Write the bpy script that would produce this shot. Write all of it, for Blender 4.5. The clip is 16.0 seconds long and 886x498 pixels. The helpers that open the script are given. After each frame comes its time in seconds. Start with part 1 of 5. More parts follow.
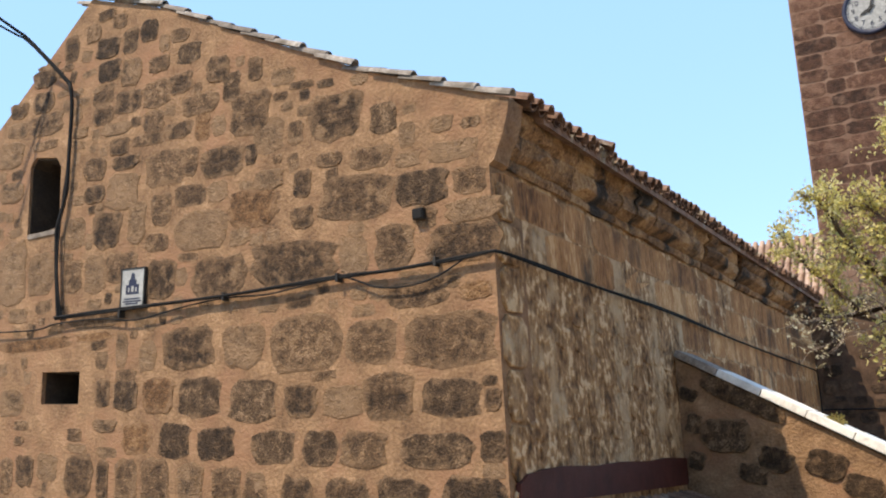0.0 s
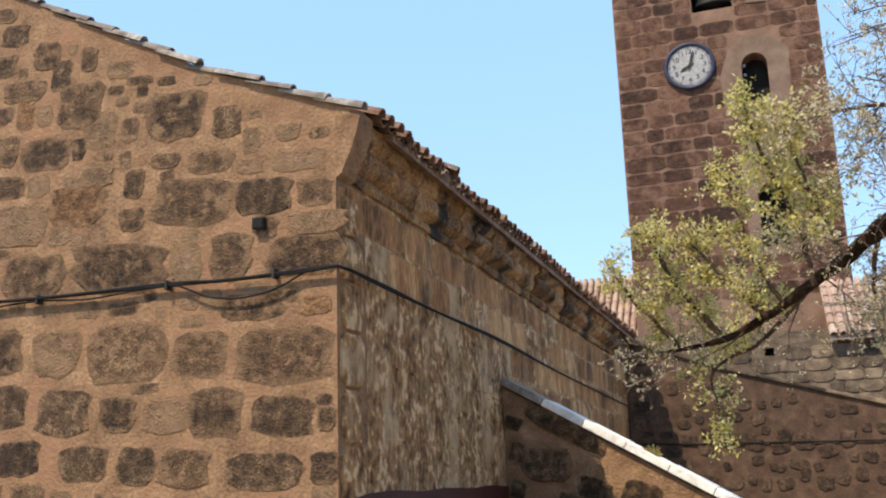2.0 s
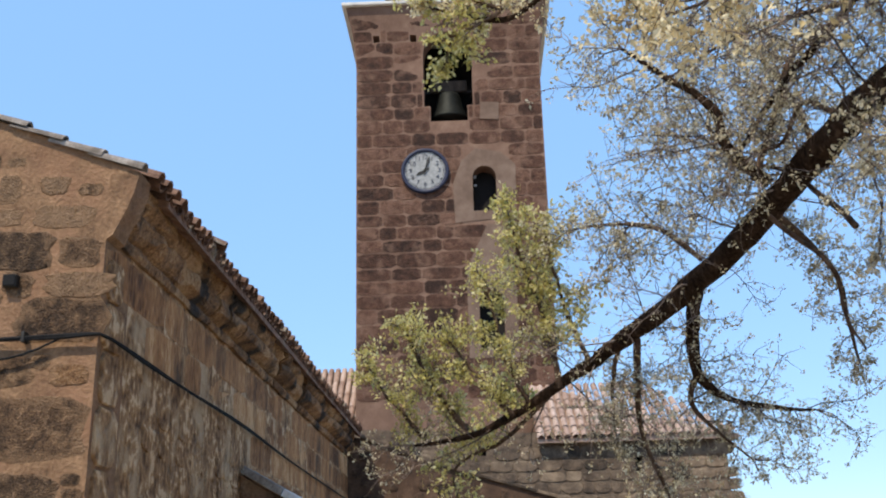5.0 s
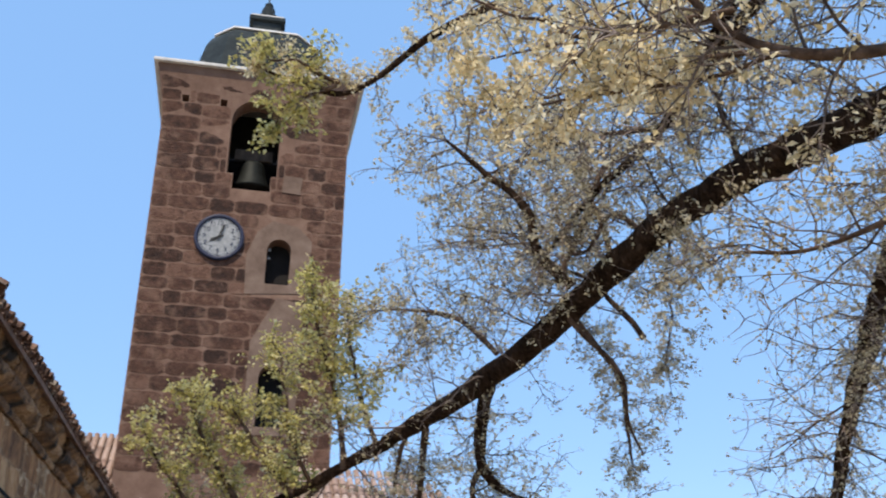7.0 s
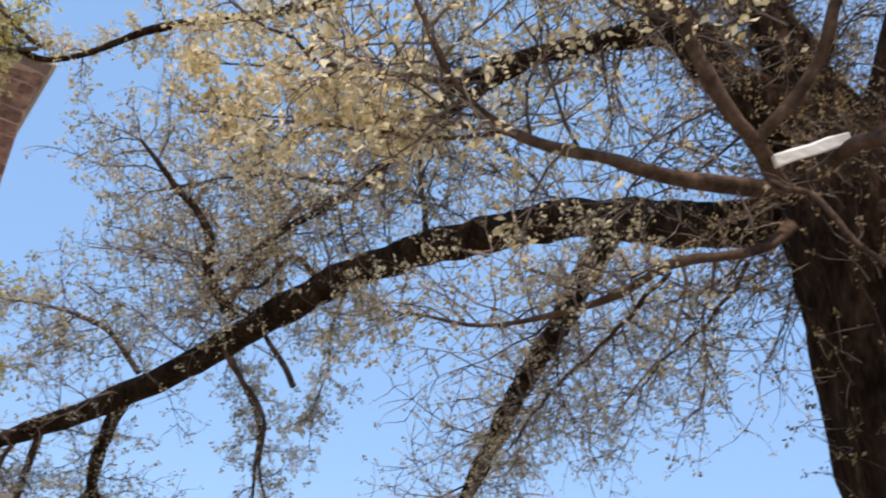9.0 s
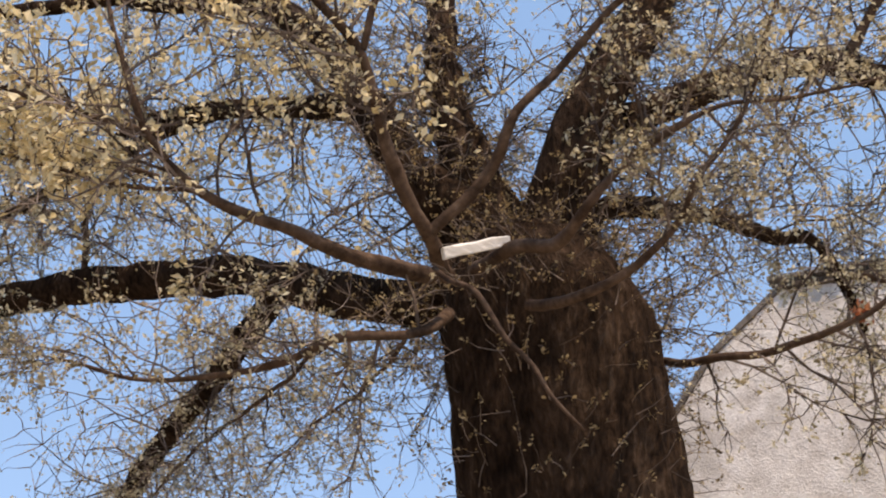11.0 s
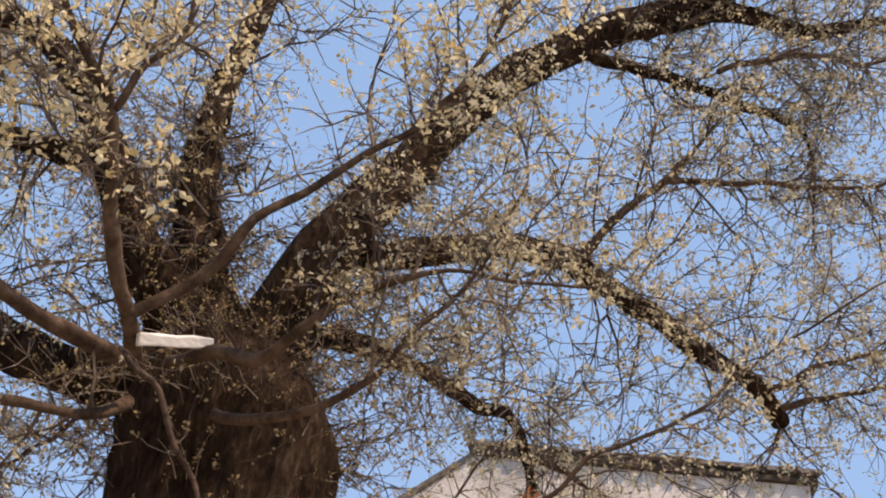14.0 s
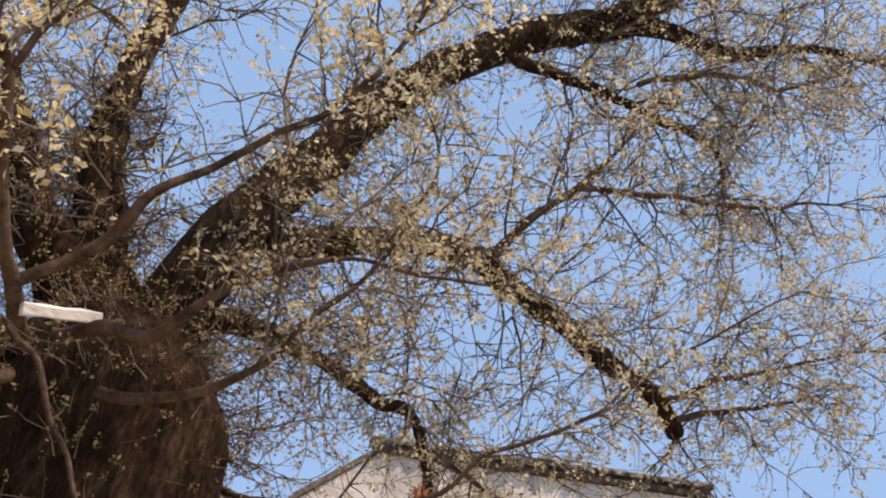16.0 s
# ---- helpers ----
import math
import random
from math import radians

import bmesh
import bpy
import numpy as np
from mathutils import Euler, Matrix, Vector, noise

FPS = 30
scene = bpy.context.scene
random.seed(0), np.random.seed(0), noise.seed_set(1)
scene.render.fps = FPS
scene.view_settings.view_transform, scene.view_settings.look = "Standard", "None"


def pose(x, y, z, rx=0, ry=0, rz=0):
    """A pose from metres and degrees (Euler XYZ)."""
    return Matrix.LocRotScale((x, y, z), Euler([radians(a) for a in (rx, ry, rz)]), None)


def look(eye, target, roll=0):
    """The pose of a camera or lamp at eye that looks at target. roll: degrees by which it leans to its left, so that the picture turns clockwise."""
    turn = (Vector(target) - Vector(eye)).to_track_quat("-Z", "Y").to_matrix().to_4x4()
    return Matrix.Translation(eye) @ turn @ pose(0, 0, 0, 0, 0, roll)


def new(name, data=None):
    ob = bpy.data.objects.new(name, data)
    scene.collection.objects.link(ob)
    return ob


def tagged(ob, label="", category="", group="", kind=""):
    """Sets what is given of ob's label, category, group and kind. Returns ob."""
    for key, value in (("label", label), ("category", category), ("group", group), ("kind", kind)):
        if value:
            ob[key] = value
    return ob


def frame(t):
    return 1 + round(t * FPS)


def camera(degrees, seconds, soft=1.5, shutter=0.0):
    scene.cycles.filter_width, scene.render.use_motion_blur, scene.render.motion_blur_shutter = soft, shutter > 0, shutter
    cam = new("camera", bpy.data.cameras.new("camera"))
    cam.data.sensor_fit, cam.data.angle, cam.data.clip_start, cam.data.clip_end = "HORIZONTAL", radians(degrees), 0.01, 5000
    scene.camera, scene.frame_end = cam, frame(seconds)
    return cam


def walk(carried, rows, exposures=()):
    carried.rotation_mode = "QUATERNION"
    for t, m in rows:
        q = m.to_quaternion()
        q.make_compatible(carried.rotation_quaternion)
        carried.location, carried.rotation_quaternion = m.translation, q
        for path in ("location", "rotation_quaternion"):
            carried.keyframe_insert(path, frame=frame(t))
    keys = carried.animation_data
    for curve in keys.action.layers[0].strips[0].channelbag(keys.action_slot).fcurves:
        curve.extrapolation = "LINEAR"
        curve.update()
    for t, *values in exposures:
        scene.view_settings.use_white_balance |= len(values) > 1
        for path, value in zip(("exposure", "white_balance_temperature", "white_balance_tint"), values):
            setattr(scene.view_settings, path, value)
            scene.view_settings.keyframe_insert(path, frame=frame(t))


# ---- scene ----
cam = camera(47.4, 16.0, soft=2.0, shutter=0.2)
PATH = [
    (0, (3.373, -6.882, 1.591), (2.423, -5.174, 2.019), -3.0),
    (0.5, (3.308, -6.895, 1.55), (2.408, -5.156, 1.957), -3.5),
    (1, (3.307, -6.868, 1.543), (2.492, -5.091, 1.964), -3.7),
    (1.5, (3.224, -6.792, 1.533), (2.525, -4.972, 1.981), -4.0),
    (2, (3.13, -6.777, 1.553), (2.51, -4.934, 2.02), -1.9),
    (2.5, (2.985, -6.787, 1.547), (2.505, -4.9, 2.003), -2.2),
    (3, (2.886, -6.817, 1.555), (2.527, -4.907, 2.031), -1.3),
    (3.5, (2.83, -6.786, 1.546), (2.554, -4.879, 2.083), -0.3),
    (4, (2.703, -6.774, 1.537), (2.58, -4.855, 2.085), -0.5),
    (4.2, (2.655, -6.782, 1.542), (2.567, -4.86, 2.089), -1.1),
    (6.3, (2.582, -6.741, 1.525), (2.628, -4.901, 2.308), -0.1),
    (6.5, (2.564, -6.718, 1.527), (2.68, -4.88, 2.306), 0.7),
    (7, (2.423, -6.707, 1.5), (2.787, -4.9, 2.277), 0.8),
    (7.5, (2.354, -6.674, 1.442), (2.884, -4.91, 2.221), 2.6),
    (8, (2.361, -6.666, 1.426), (2.962, -4.942, 2.242), 3.3),
    (8.5, (2.372, -6.664, 1.416), (3.085, -4.99, 2.247), 4.4),
    (9, (2.363, -6.56, 1.454), (3.308, -5.046, 2.357), 5.8),
    (9.5, (2.319, -6.567, 1.455), (3.414, -5.228, 2.46), 5.5),
    (9.7, (2.318, -6.574, 1.456), (3.456, -5.283, 2.475), 4.8),
    (11.8, (2.232, -6.59, 1.488), (3.673, -5.723, 2.572), 3.0),
    (12, (2.239, -6.596, 1.494), (3.679, -5.764, 2.605), 3.4),
    (12.5, (2.259, -6.611, 1.513), (3.702, -5.903, 2.703), 4.4),
    (13, (2.275, -6.625, 1.525), (3.717, -6.023, 2.773), 5.6),
    (13.5, (2.295, -6.634, 1.531), (3.743, -6.083, 2.796), 7.1),
    (14, (2.322, -6.643, 1.536), (3.786, -6.119, 2.794), 8.6),
    (14.5, (2.339, -6.644, 1.536), (3.81, -6.114, 2.784), 9.6),
    (15, (2.356, -6.647, 1.535), (3.844, -6.154, 2.778), 9.3),
    (15.5, (2.38, -6.674, 1.534), (3.886, -6.25, 2.78), 8.7),
    (16, (2.384, -6.684, 1.544), (3.879, -6.315, 2.821), 8.7),
]
walk(cam, [(t, look(eye, target, roll)) for t, eye, target, roll in PATH],
     exposures=[(0.0, 1.4, 7400, 11), (1.5, 1.38, 7400, 12), (3.0, 1.15, 7000, 10), (4.2, 1.05, 6800, 10), (6.3, 0.92, 6550, 11), (8.0, 0.85, 6850, 14), (9.0, 0.85, 6950, 16), (12.0, 0.88, 8050, 21), (16.0, 0.88, 8050, 22)])

# ---- light ----
SUN_TO = Vector((-0.24, -0.50, 0.83)).normalized()
world = bpy.data.worlds.new("sky")
scene.world = world
world.use_nodes = True
wn = world.node_tree.nodes
sky = wn.new("ShaderNodeTexSky")
sky.sky_type = "NISHITA"
sky.sun_disc = False
sky.sun_elevation = math.asin(SUN_TO.z)
sky.sun_rotation = math.atan2(SUN_TO.x, SUN_TO.y)
sky.altitude = 600
sky.air_density = 1.0
sky.dust_density = 0.2
sky.ozone_density = 1.2
haze = wn.new("ShaderNodeMix")
haze.data_type = "RGBA"
haze.inputs["Factor"].default_value = 0.75
haze.inputs["B"].default_value = (1.02, 2.04, 3.72, 1)
world.node_tree.links.new(sky.outputs[0], haze.inputs["A"])
world.node_tree.links.new(haze.outputs["Result"], wn["Background"].inputs[0])
wn["Background"].inputs[1].default_value = 0.15
sun = new("sun", bpy.data.lights.new("sun", "SUN"))
sun.data.energy = 2.45
sun.data.angle = radians(0.53)
sun.data.color = (1.0, 0.905, 0.76)
sun.matrix_world = look(SUN_TO * 60, (0, 0, 0))


# ---- materials ----
def material(name, stops, scale=6.0, rough=0.85, bump=0.4, bump_dist=0.02, spread=0.0, island=0.0, patch=None,
             detail=8.0, metal=0.0, spec=0.3, stretch=None, fine=40.0, speckle=0.35):
    """Noise-mottled surface: stops are colours from dark to light; spread/island vary a piece; patch is (colour, scale, threshold, soft)."""
    m = bpy.data.materials.new(name)
    m.use_nodes = True
    nt = m.node_tree
    N, L = nt.nodes, nt.links
    b = N["Principled BSDF"]
    b.inputs["Roughness"].default_value = rough
    b.inputs["Metallic"].default_value = metal
    b.inputs["Specular IOR Level"].default_value = spec
    geo = N.new("ShaderNodeNewGeometry")
    pos = geo.outputs["Position"]
    if stretch:
        mp = N.new("ShaderNodeMapping")
        mp.inputs["Scale"].default_value = stretch
        L.new(pos, mp.inputs["Vector"])
        pos = mp.outputs[0]
    n1 = N.new("ShaderNodeTexNoise")
    n1.inputs["Scale"].default_value = scale
    n1.inputs["Detail"].default_value = detail
    n1.inputs["Roughness"].default_value = 0.65
    n2 = N.new("ShaderNodeTexNoise")
    n2.inputs["Scale"].default_value = fine
    n2.inputs["Detail"].default_value = 4.0
    L.new(pos, n1.inputs["Vector"])
    L.new(pos, n2.inputs["Vector"])
    mixf = N.new("ShaderNodeMath")
    mixf.operation = "MULTIPLY_ADD"
    L.new(n2.outputs[0], mixf.inputs[0])
    mixf.inputs[1].default_value = speckle
    L.new(n1.outputs[0], mixf.inputs[2])
    fac = mixf.outputs[0]
    if spread or island:
        if spread:
            rnd = N.new("ShaderNodeObjectInfo").outputs["Random"]
        else:
            rnd = geo.outputs["Random Per Island"]
        ad = N.new("ShaderNodeMath")
        ad.operation = "MULTIPLY_ADD"
        sb = N.new("ShaderNodeMath")
        sb.operation = "SUBTRACT"
        L.new(rnd, sb.inputs[0])
        sb.inputs[1].default_value = 0.5
        L.new(sb.outputs[0], ad.inputs[0])
        ad.inputs[1].default_value = spread or island
        L.new(fac, ad.inputs[2])
        fac = ad.outputs[0]
    ramp = N.new("ShaderNodeValToRGB")
    els = ramp.color_ramp.elements
    lo, hi = 0.24 + speckle / 2, 0.77 + speckle / 2
    while len(els) < len(stops):
        els.new(0.5)
    for i, c in enumerate(stops):
        els[i].position = lo + (hi - lo) * i / (len(stops) - 1)
        els[i].color = (*c, 1)
    L.new(fac, ramp.inputs[0])
    col = ramp.outputs[0]
    if patch:
        pc, ps, th, so = patch
        n3 = N.new("ShaderNodeTexNoise")
        n3.inputs["Scale"].default_value = ps
        n3.inputs["Detail"].default_value = 6.0
        n3.inputs["Roughness"].default_value = 0.6
        L.new(pos, n3.inputs["Vector"])
        mr = N.new("ShaderNodeMapRange")
        mr.inputs["From Min"].default_value = th - so
        mr.inputs["From Max"].default_value = th + so
        L.new(n3.outputs[0], mr.inputs["Value"])
        mx = N.new("ShaderNodeMix")
        mx.data_type = "RGBA"
        L.new(mr.outputs[0], mx.inputs["Factor"])
        L.new(col, mx.inputs["A"])
        mx.inputs["B"].default_value = (*pc, 1)
        col = mx.outputs["Result"]
    L.new(col, b.inputs["Base Color"])
    if bump:
        bp = N.new("ShaderNodeBump")
        bp.inputs["Strength"].default_value = bump
        bp.inputs["Distance"].default_value = bump_dist
        L.new(mixf.outputs[0], bp.inputs["Height"])
        L.new(bp.outputs[0], b.inputs["Normal"])
    return m


def smeared(m, colour, lo, hi):
    """Mortar lapped unevenly over the edges of each stone."""
    nt = m.node_tree
    N, L = nt.nodes, nt.links
    base = N["Principled BSDF"].inputs["Base Color"]
    under = base.links[0].from_socket
    sep = N.new("ShaderNodeSeparateXYZ")
    L.new(N.new("ShaderNodeTexCoord").outputs["Object"], sep.inputs[0])
    sides = []
    for axis in ("X", "Z"):
        a = N.new("ShaderNodeMath")
        a.operation = "ABSOLUTE"
        L.new(sep.outputs[axis], a.inputs[0])
        sides.append(a.outputs[0])
    edge = N.new("ShaderNodeMath")
    edge.operation = "MAXIMUM"
    L.new(sides[0], edge.inputs[0])
    L.new(sides[1], edge.inputs[1])
    ragged = N.new("ShaderNodeTexNoise")
    ragged.inputs["Scale"].default_value = 9.0
    ragged.inputs["Detail"].default_value = 6.0
    ragged.inputs["Roughness"].default_value = 0.65
    L.new(N.new("ShaderNodeNewGeometry").outputs["Position"], ragged.inputs["Vector"])
    add = N.new("ShaderNodeMath")
    add.operation = "MULTIPLY_ADD"
    L.new(ragged.outputs[0], add.inputs[0])
    add.inputs[1].default_value = 0.6
    L.new(edge.outputs[0], add.inputs[2])
    mr = N.new("ShaderNodeMapRange")
    mr.inputs["From Min"].default_value = lo + 0.3
    mr.inputs["From Max"].default_value = hi + 0.3
    L.new(add.outputs[0], mr.inputs["Value"])
    mx = N.new("ShaderNodeMix")
    mx.data_type = "RGBA"
    L.new(mr.outputs[0], mx.inputs["Factor"])
    L.new(under, mx.inputs["A"])
    mx.inputs["B"].default_value = (*colour, 1)
    L.new(mx.outputs["Result"], base)
    return m


def leaf_material(name, stops):
    m = material(name, stops, scale=3.0, rough=0.6, bump=0.0, island=0.5, spec=0.2)
    nt = m.node_tree
    N, L = nt.nodes, nt.links
    b = N["Principled BSDF"]
    tr = N.new("ShaderNodeBsdfTranslucent")
    L.new(b.inputs["Base Color"].links[0].from_socket, tr.inputs["Color"])
    mx = N.new("ShaderNodeMixShader")
    mx.inputs[0].default_value = 0.5
    L.new(b.outputs[0], mx.inputs[1])
    L.new(tr.outputs[0], mx.inputs[2])
    L.new(mx.outputs[0], N["Material Output"].inputs["Surface"])
    return m


MORTAR = material("lime_mortar", [(0.076, 0.042, 0.023), (0.172, 0.098, 0.053), (0.265, 0.157, 0.086), (0.39, 0.245, 0.147)], scale=3.0, bump=0.9, bump_dist=0.03,
                  patch=((0.245, 0.128, 0.072), 1.3, 0.57, 0.10), fine=36, speckle=0.5)
GRIT = dict(scale=9.0, bump=1.0, bump_dist=0.05, fine=70, speckle=0.6)
STONE = material("dark_rubble_stone", [(0.011, 0.007, 0.004), (0.034, 0.019, 0.010), (0.070, 0.041, 0.022), (0.13, 0.079, 0.044), (0.24, 0.152, 0.09)], spread=0.2,
                 patch=((0.17, 0.102, 0.058), 6.0, 0.66, 0.05), **GRIT)
STONE_MID = material("brown_rubble_stone", [(0.017, 0.010, 0.006), (0.051, 0.029, 0.015), (0.098, 0.056, 0.030), (0.158, 0.093, 0.050), (0.27, 0.168, 0.097)], spread=0.24,
                     patch=((0.22, 0.135, 0.076), 4.5, 0.60, 0.05), **GRIT)
STONE_WASHED = material("mortar_washed_stone", [(0.05, 0.031, 0.018), (0.105, 0.063, 0.035), (0.16, 0.098, 0.055), (0.22, 0.138, 0.08), (0.31, 0.205, 0.125)], spread=0.2,
                        patch=((0.25, 0.155, 0.09), 3.5, 0.52, 0.06), **GRIT)
STONE_RUSTY = material("rusty_orange_stone", [(0.045, 0.023, 0.011), (0.105, 0.053, 0.024), (0.175, 0.09, 0.041), (0.25, 0.138, 0.066), (0.33, 0.20, 0.11)], spread=0.2,
                       patch=((0.10, 0.056, 0.03), 6.0, 0.60, 0.05), **GRIT)
QUOIN = material("cornice_stone", [(0.045, 0.026, 0.014), (0.19, 0.098, 0.045), (0.33, 0.183, 0.087), (0.47, 0.29, 0.148)], scale=5.0, bump=1.0, bump_dist=0.05,
                 spread=0.3, patch=((0.030, 0.023, 0.018), 1.5, 0.56, 0.05), speckle=0.6)
ASHLAR_B = material("stained_ashlar", [(0.085, 0.038, 0.016), (0.25, 0.116, 0.045), (0.41, 0.205, 0.083), (0.56, 0.345, 0.175)], scale=4.0, bump=1.0,
                    bump_dist=0.035, spread=0.36, stretch=(1.0, 1.0, 0.30), patch=((0.085, 0.052, 0.030), 2.2, 0.60, 0.06), fine=30, speckle=0.6)
RENDER_B = material("flaking_render", [(0.045, 0.025, 0.013), (0.20, 0.106, 0.048), (0.41, 0.245, 0.120), (0.60, 0.42, 0.255)], scale=4.2, bump=1.0, bump_dist=0.06,
                    stretch=(1.0, 1.0, 0.8), patch=((0.47, 0.335, 0.205), 1.7, 0.58, 0.07), fine=14, speckle=0.8)
TOWER_STONE = material("tower_ashlar", [(0.024, 0.011, 0.007), (0.062, 0.028, 0.017), (0.101, 0.047, 0.029), (0.16, 0.085, 0.056)], scale=4.0, bump=1.0,
                       bump_dist=0.05, spread=0.40, patch=((0.20, 0.115, 0.078), 1.6, 0.62, 0.10), speckle=0.6)
TOWER_JOINT = material("tower_joint", [(0.10, 0.054, 0.035), (0.185, 0.108, 0.074), (0.28, 0.18, 0.128)], scale=1.1, bump=0.5)
PATCHED = material("tower_plaster", [(0.10, 0.062, 0.043), (0.165, 0.109, 0.079), (0.24, 0.17, 0.128)], scale=1.6, bump=0.4)
GREY_STONE = material("grey_rubble", [(0.03, 0.023, 0.017), (0.085, 0.060, 0.042), (0.16, 0.115, 0.078), (0.27, 0.20, 0.135)], scale=3.0, bump=0.9,
                      bump_dist=0.04, spread=0.34)
RUST_WALL = material("rust_mortar", [(0.030, 0.017, 0.011), (0.080, 0.046, 0.029), (0.15, 0.093, 0.061)], scale=4.0, bump=0.6, bump_dist=0.03)
TILE = material("clay_roof_tile", [(0.055, 0.031, 0.021), (0.13, 0.070, 0.046), (0.24, 0.142, 0.098)], scale=7.0, bump=0.5, spread=0.35,
                patch=((0.30, 0.25, 0.19), 5.0, 0.62, 0.06))
TILE_PALE = material("weathered_roof_tile", [(0.10, 0.082, 0.068), (0.21, 0.178, 0.152), (0.42, 0.38, 0.34)], scale=6.0, bump=0.5, spread=0.3,
                     patch=((0.12, 0.10, 0.08), 5.0, 0.62, 0.05))
TILE_FAR = material("far_roof_tile", [(0.20, 0.125, 0.093), (0.34, 0.235, 0.182), (0.46, 0.35, 0.29)], scale=3.0, bump=0.3, spread=0.3)
SLAB = material("sunlit_slab", [(0.50, 0.48, 0.45), (0.76, 0.74, 0.71), (0.88, 0.87, 0.85)], scale=4.0, bump=0.7, patch=((0.30, 0.27, 0.24), 2.6, 0.66, 0.05))
RED_PAINT = material("dark_red_flashing", [(0.030, 0.007, 0.005), (0.055, 0.012, 0.009), (0.085, 0.024, 0.019)], scale=5.0, rough=0.6, bump=0.3)
BLACK = material("black_rubber", [(0.008, 0.008, 0.009), (0.016, 0.016, 0.017), (0.022, 0.022, 0.022)], scale=9, rough=0.75, bump=0.1, spec=0.08)
# dark reveal stone, deepened further: the recess shade is in this colour
REVEAL = material("shaded_reveal_stone", [(0.020, 0.014, 0.010), (0.045, 0.031, 0.021), (0.085, 0.060, 0.042)], scale=4, bump=0.8, bump_dist=0.04)
RUST_LEAF = leaf_material("dry_rust_leaf", [(0.20, 0.06, 0.03), (0.36, 0.12, 0.055), (0.50, 0.22, 0.11)])
# near-black that stands for the shade inside openings
DARK = material("opening_shade", [(0.006, 0.005, 0.005), (0.012, 0.010, 0.009), (0.02, 0.017, 0.015)], scale=3, bump=0.2)
WHITE = material("white_enamel", [(0.20, 0.20, 0.195), (0.30, 0.30, 0.29), (0.42, 0.42, 0.40)], scale=9, rough=0.45, bump=0.1)
NAVY = material("navy_paint", [(0.012, 0.014, 0.03), (0.02, 0.024, 0.05), (0.035, 0.04, 0.07)], scale=6, rough=0.5, bump=0.1)
LEAD = material("lead_sheet", [(0.015, 0.02, 0.022), (0.03, 0.038, 0.04), (0.06, 0.07, 0.072)], scale=2.0, rough=0.75, bump=0.3, spec=0.1)
PALE_LEDGE = material("pale_ledge", [(0.42, 0.40, 0.37), (0.60, 0.57, 0.53), (0.72, 0.69, 0.65)], scale=3.0, bump=0.3)
BRONZE = material("bronze_bell_metal", [(0.008, 0.009, 0.008), (0.012, 0.014, 0.012), (0.024, 0.026, 0.023)], scale=4, rough=0.6, metal=0.6, bump=0.2)
IRON = material("wrought_iron", [(0.01, 0.01, 0.01), (0.02, 0.018, 0.016), (0.04, 0.035, 0.03)], scale=8, rough=0.6, bump=0.2)
WOOD = material("weathered_timber", [(0.03, 0.022, 0.016), (0.07, 0.05, 0.036), (0.12, 0.09, 0.065)], scale=6, bump=0.4, stretch=(1, 1, 0.3))
BARK = material("rough_bark", [(0.009, 0.0057, 0.0041), (0.025, 0.0152, 0.0100), (0.050, 0.031, 0.0205), (0.092, 0.061, 0.042)], scale=11, bump=1.0,
                bump_dist=0.05, stretch=(1, 1, 0.35), fine=45, speckle=0.6, spec=0.04, rough=0.95)
TWIG = material("grey_brown_twig", [(0.042, 0.029, 0.023), (0.13, 0.096, 0.078), (0.29, 0.235, 0.20)], scale=9, bump=0.3, island=0.4)
BRANCH = material("brown_branch", [(0.026, 0.016, 0.011), (0.062, 0.039, 0.027), (0.118, 0.078, 0.056), (0.21, 0.150, 0.117)], scale=9, bump=0.6, spec=0.1)
BOARD = material("pale_board", [(0.62, 0.60, 0.58), (0.80, 0.79, 0.77), (0.88, 0.87, 0.86)], scale=9, rough=0.7, bump=0.5, stretch=(1, 1, 4))
WHITEWASH = material("whitewashed_wall", [(0.42, 0.36, 0.31), (0.70, 0.64, 0.58), (0.86, 0.81, 0.75)], scale=2.6, bump=0.8, bump_dist=0.04,
                     patch=((0.50, 0.45, 0.40), 1.1, 0.60, 0.06), speckle=0.5)
# ground stays out of view; pale and warm to bounce fill onto shaded walls
GROUND = material("pale_bounce_ground", [(0.24, 0.20, 0.14), (0.35, 0.29, 0.21), (0.45, 0.38, 0.29)], scale=0.8, bump=0.4)
HILL = material("hazy_hill", [(0.12, 0.17, 0.25), (0.15, 0.20, 0.29), (0.18, 0.235, 0.33)], scale=0.01, bump=0.0, rough=1.0)
LEAF_PALE = leaf_material("young_leaf", [(0.56, 0.44, 0.22), (0.75, 0.62, 0.36), (0.85, 0.74, 0.49), (0.90, 0.82, 0.60)])
LEAF_OLIVE = leaf_material("olive_leaf", [(0.25, 0.20, 0.11), (0.47, 0.39, 0.235), (0.68, 0.60, 0.41), (0.82, 0.75, 0.56)])
# bud brown, with some of the shade near the limbs mixed in
LEAF_BUD = leaf_material("brown_budding_leaf", [(0.10, 0.068, 0.034), (0.24, 0.17, 0.085), (0.40, 0.30, 0.16), (0.58, 0.46, 0.27)])
LEAF_GREEN = leaf_material("fresh_leaf", [(0.33, 0.28, 0.08), (0.55, 0.49, 0.16), (0.72, 0.65, 0.27), (0.80, 0.73, 0.42)])
PLANT = leaf_material("dry_weed", [(0.20, 0.16, 0.05), (0.34, 0.28, 0.10), (0.48, 0.42, 0.2)])


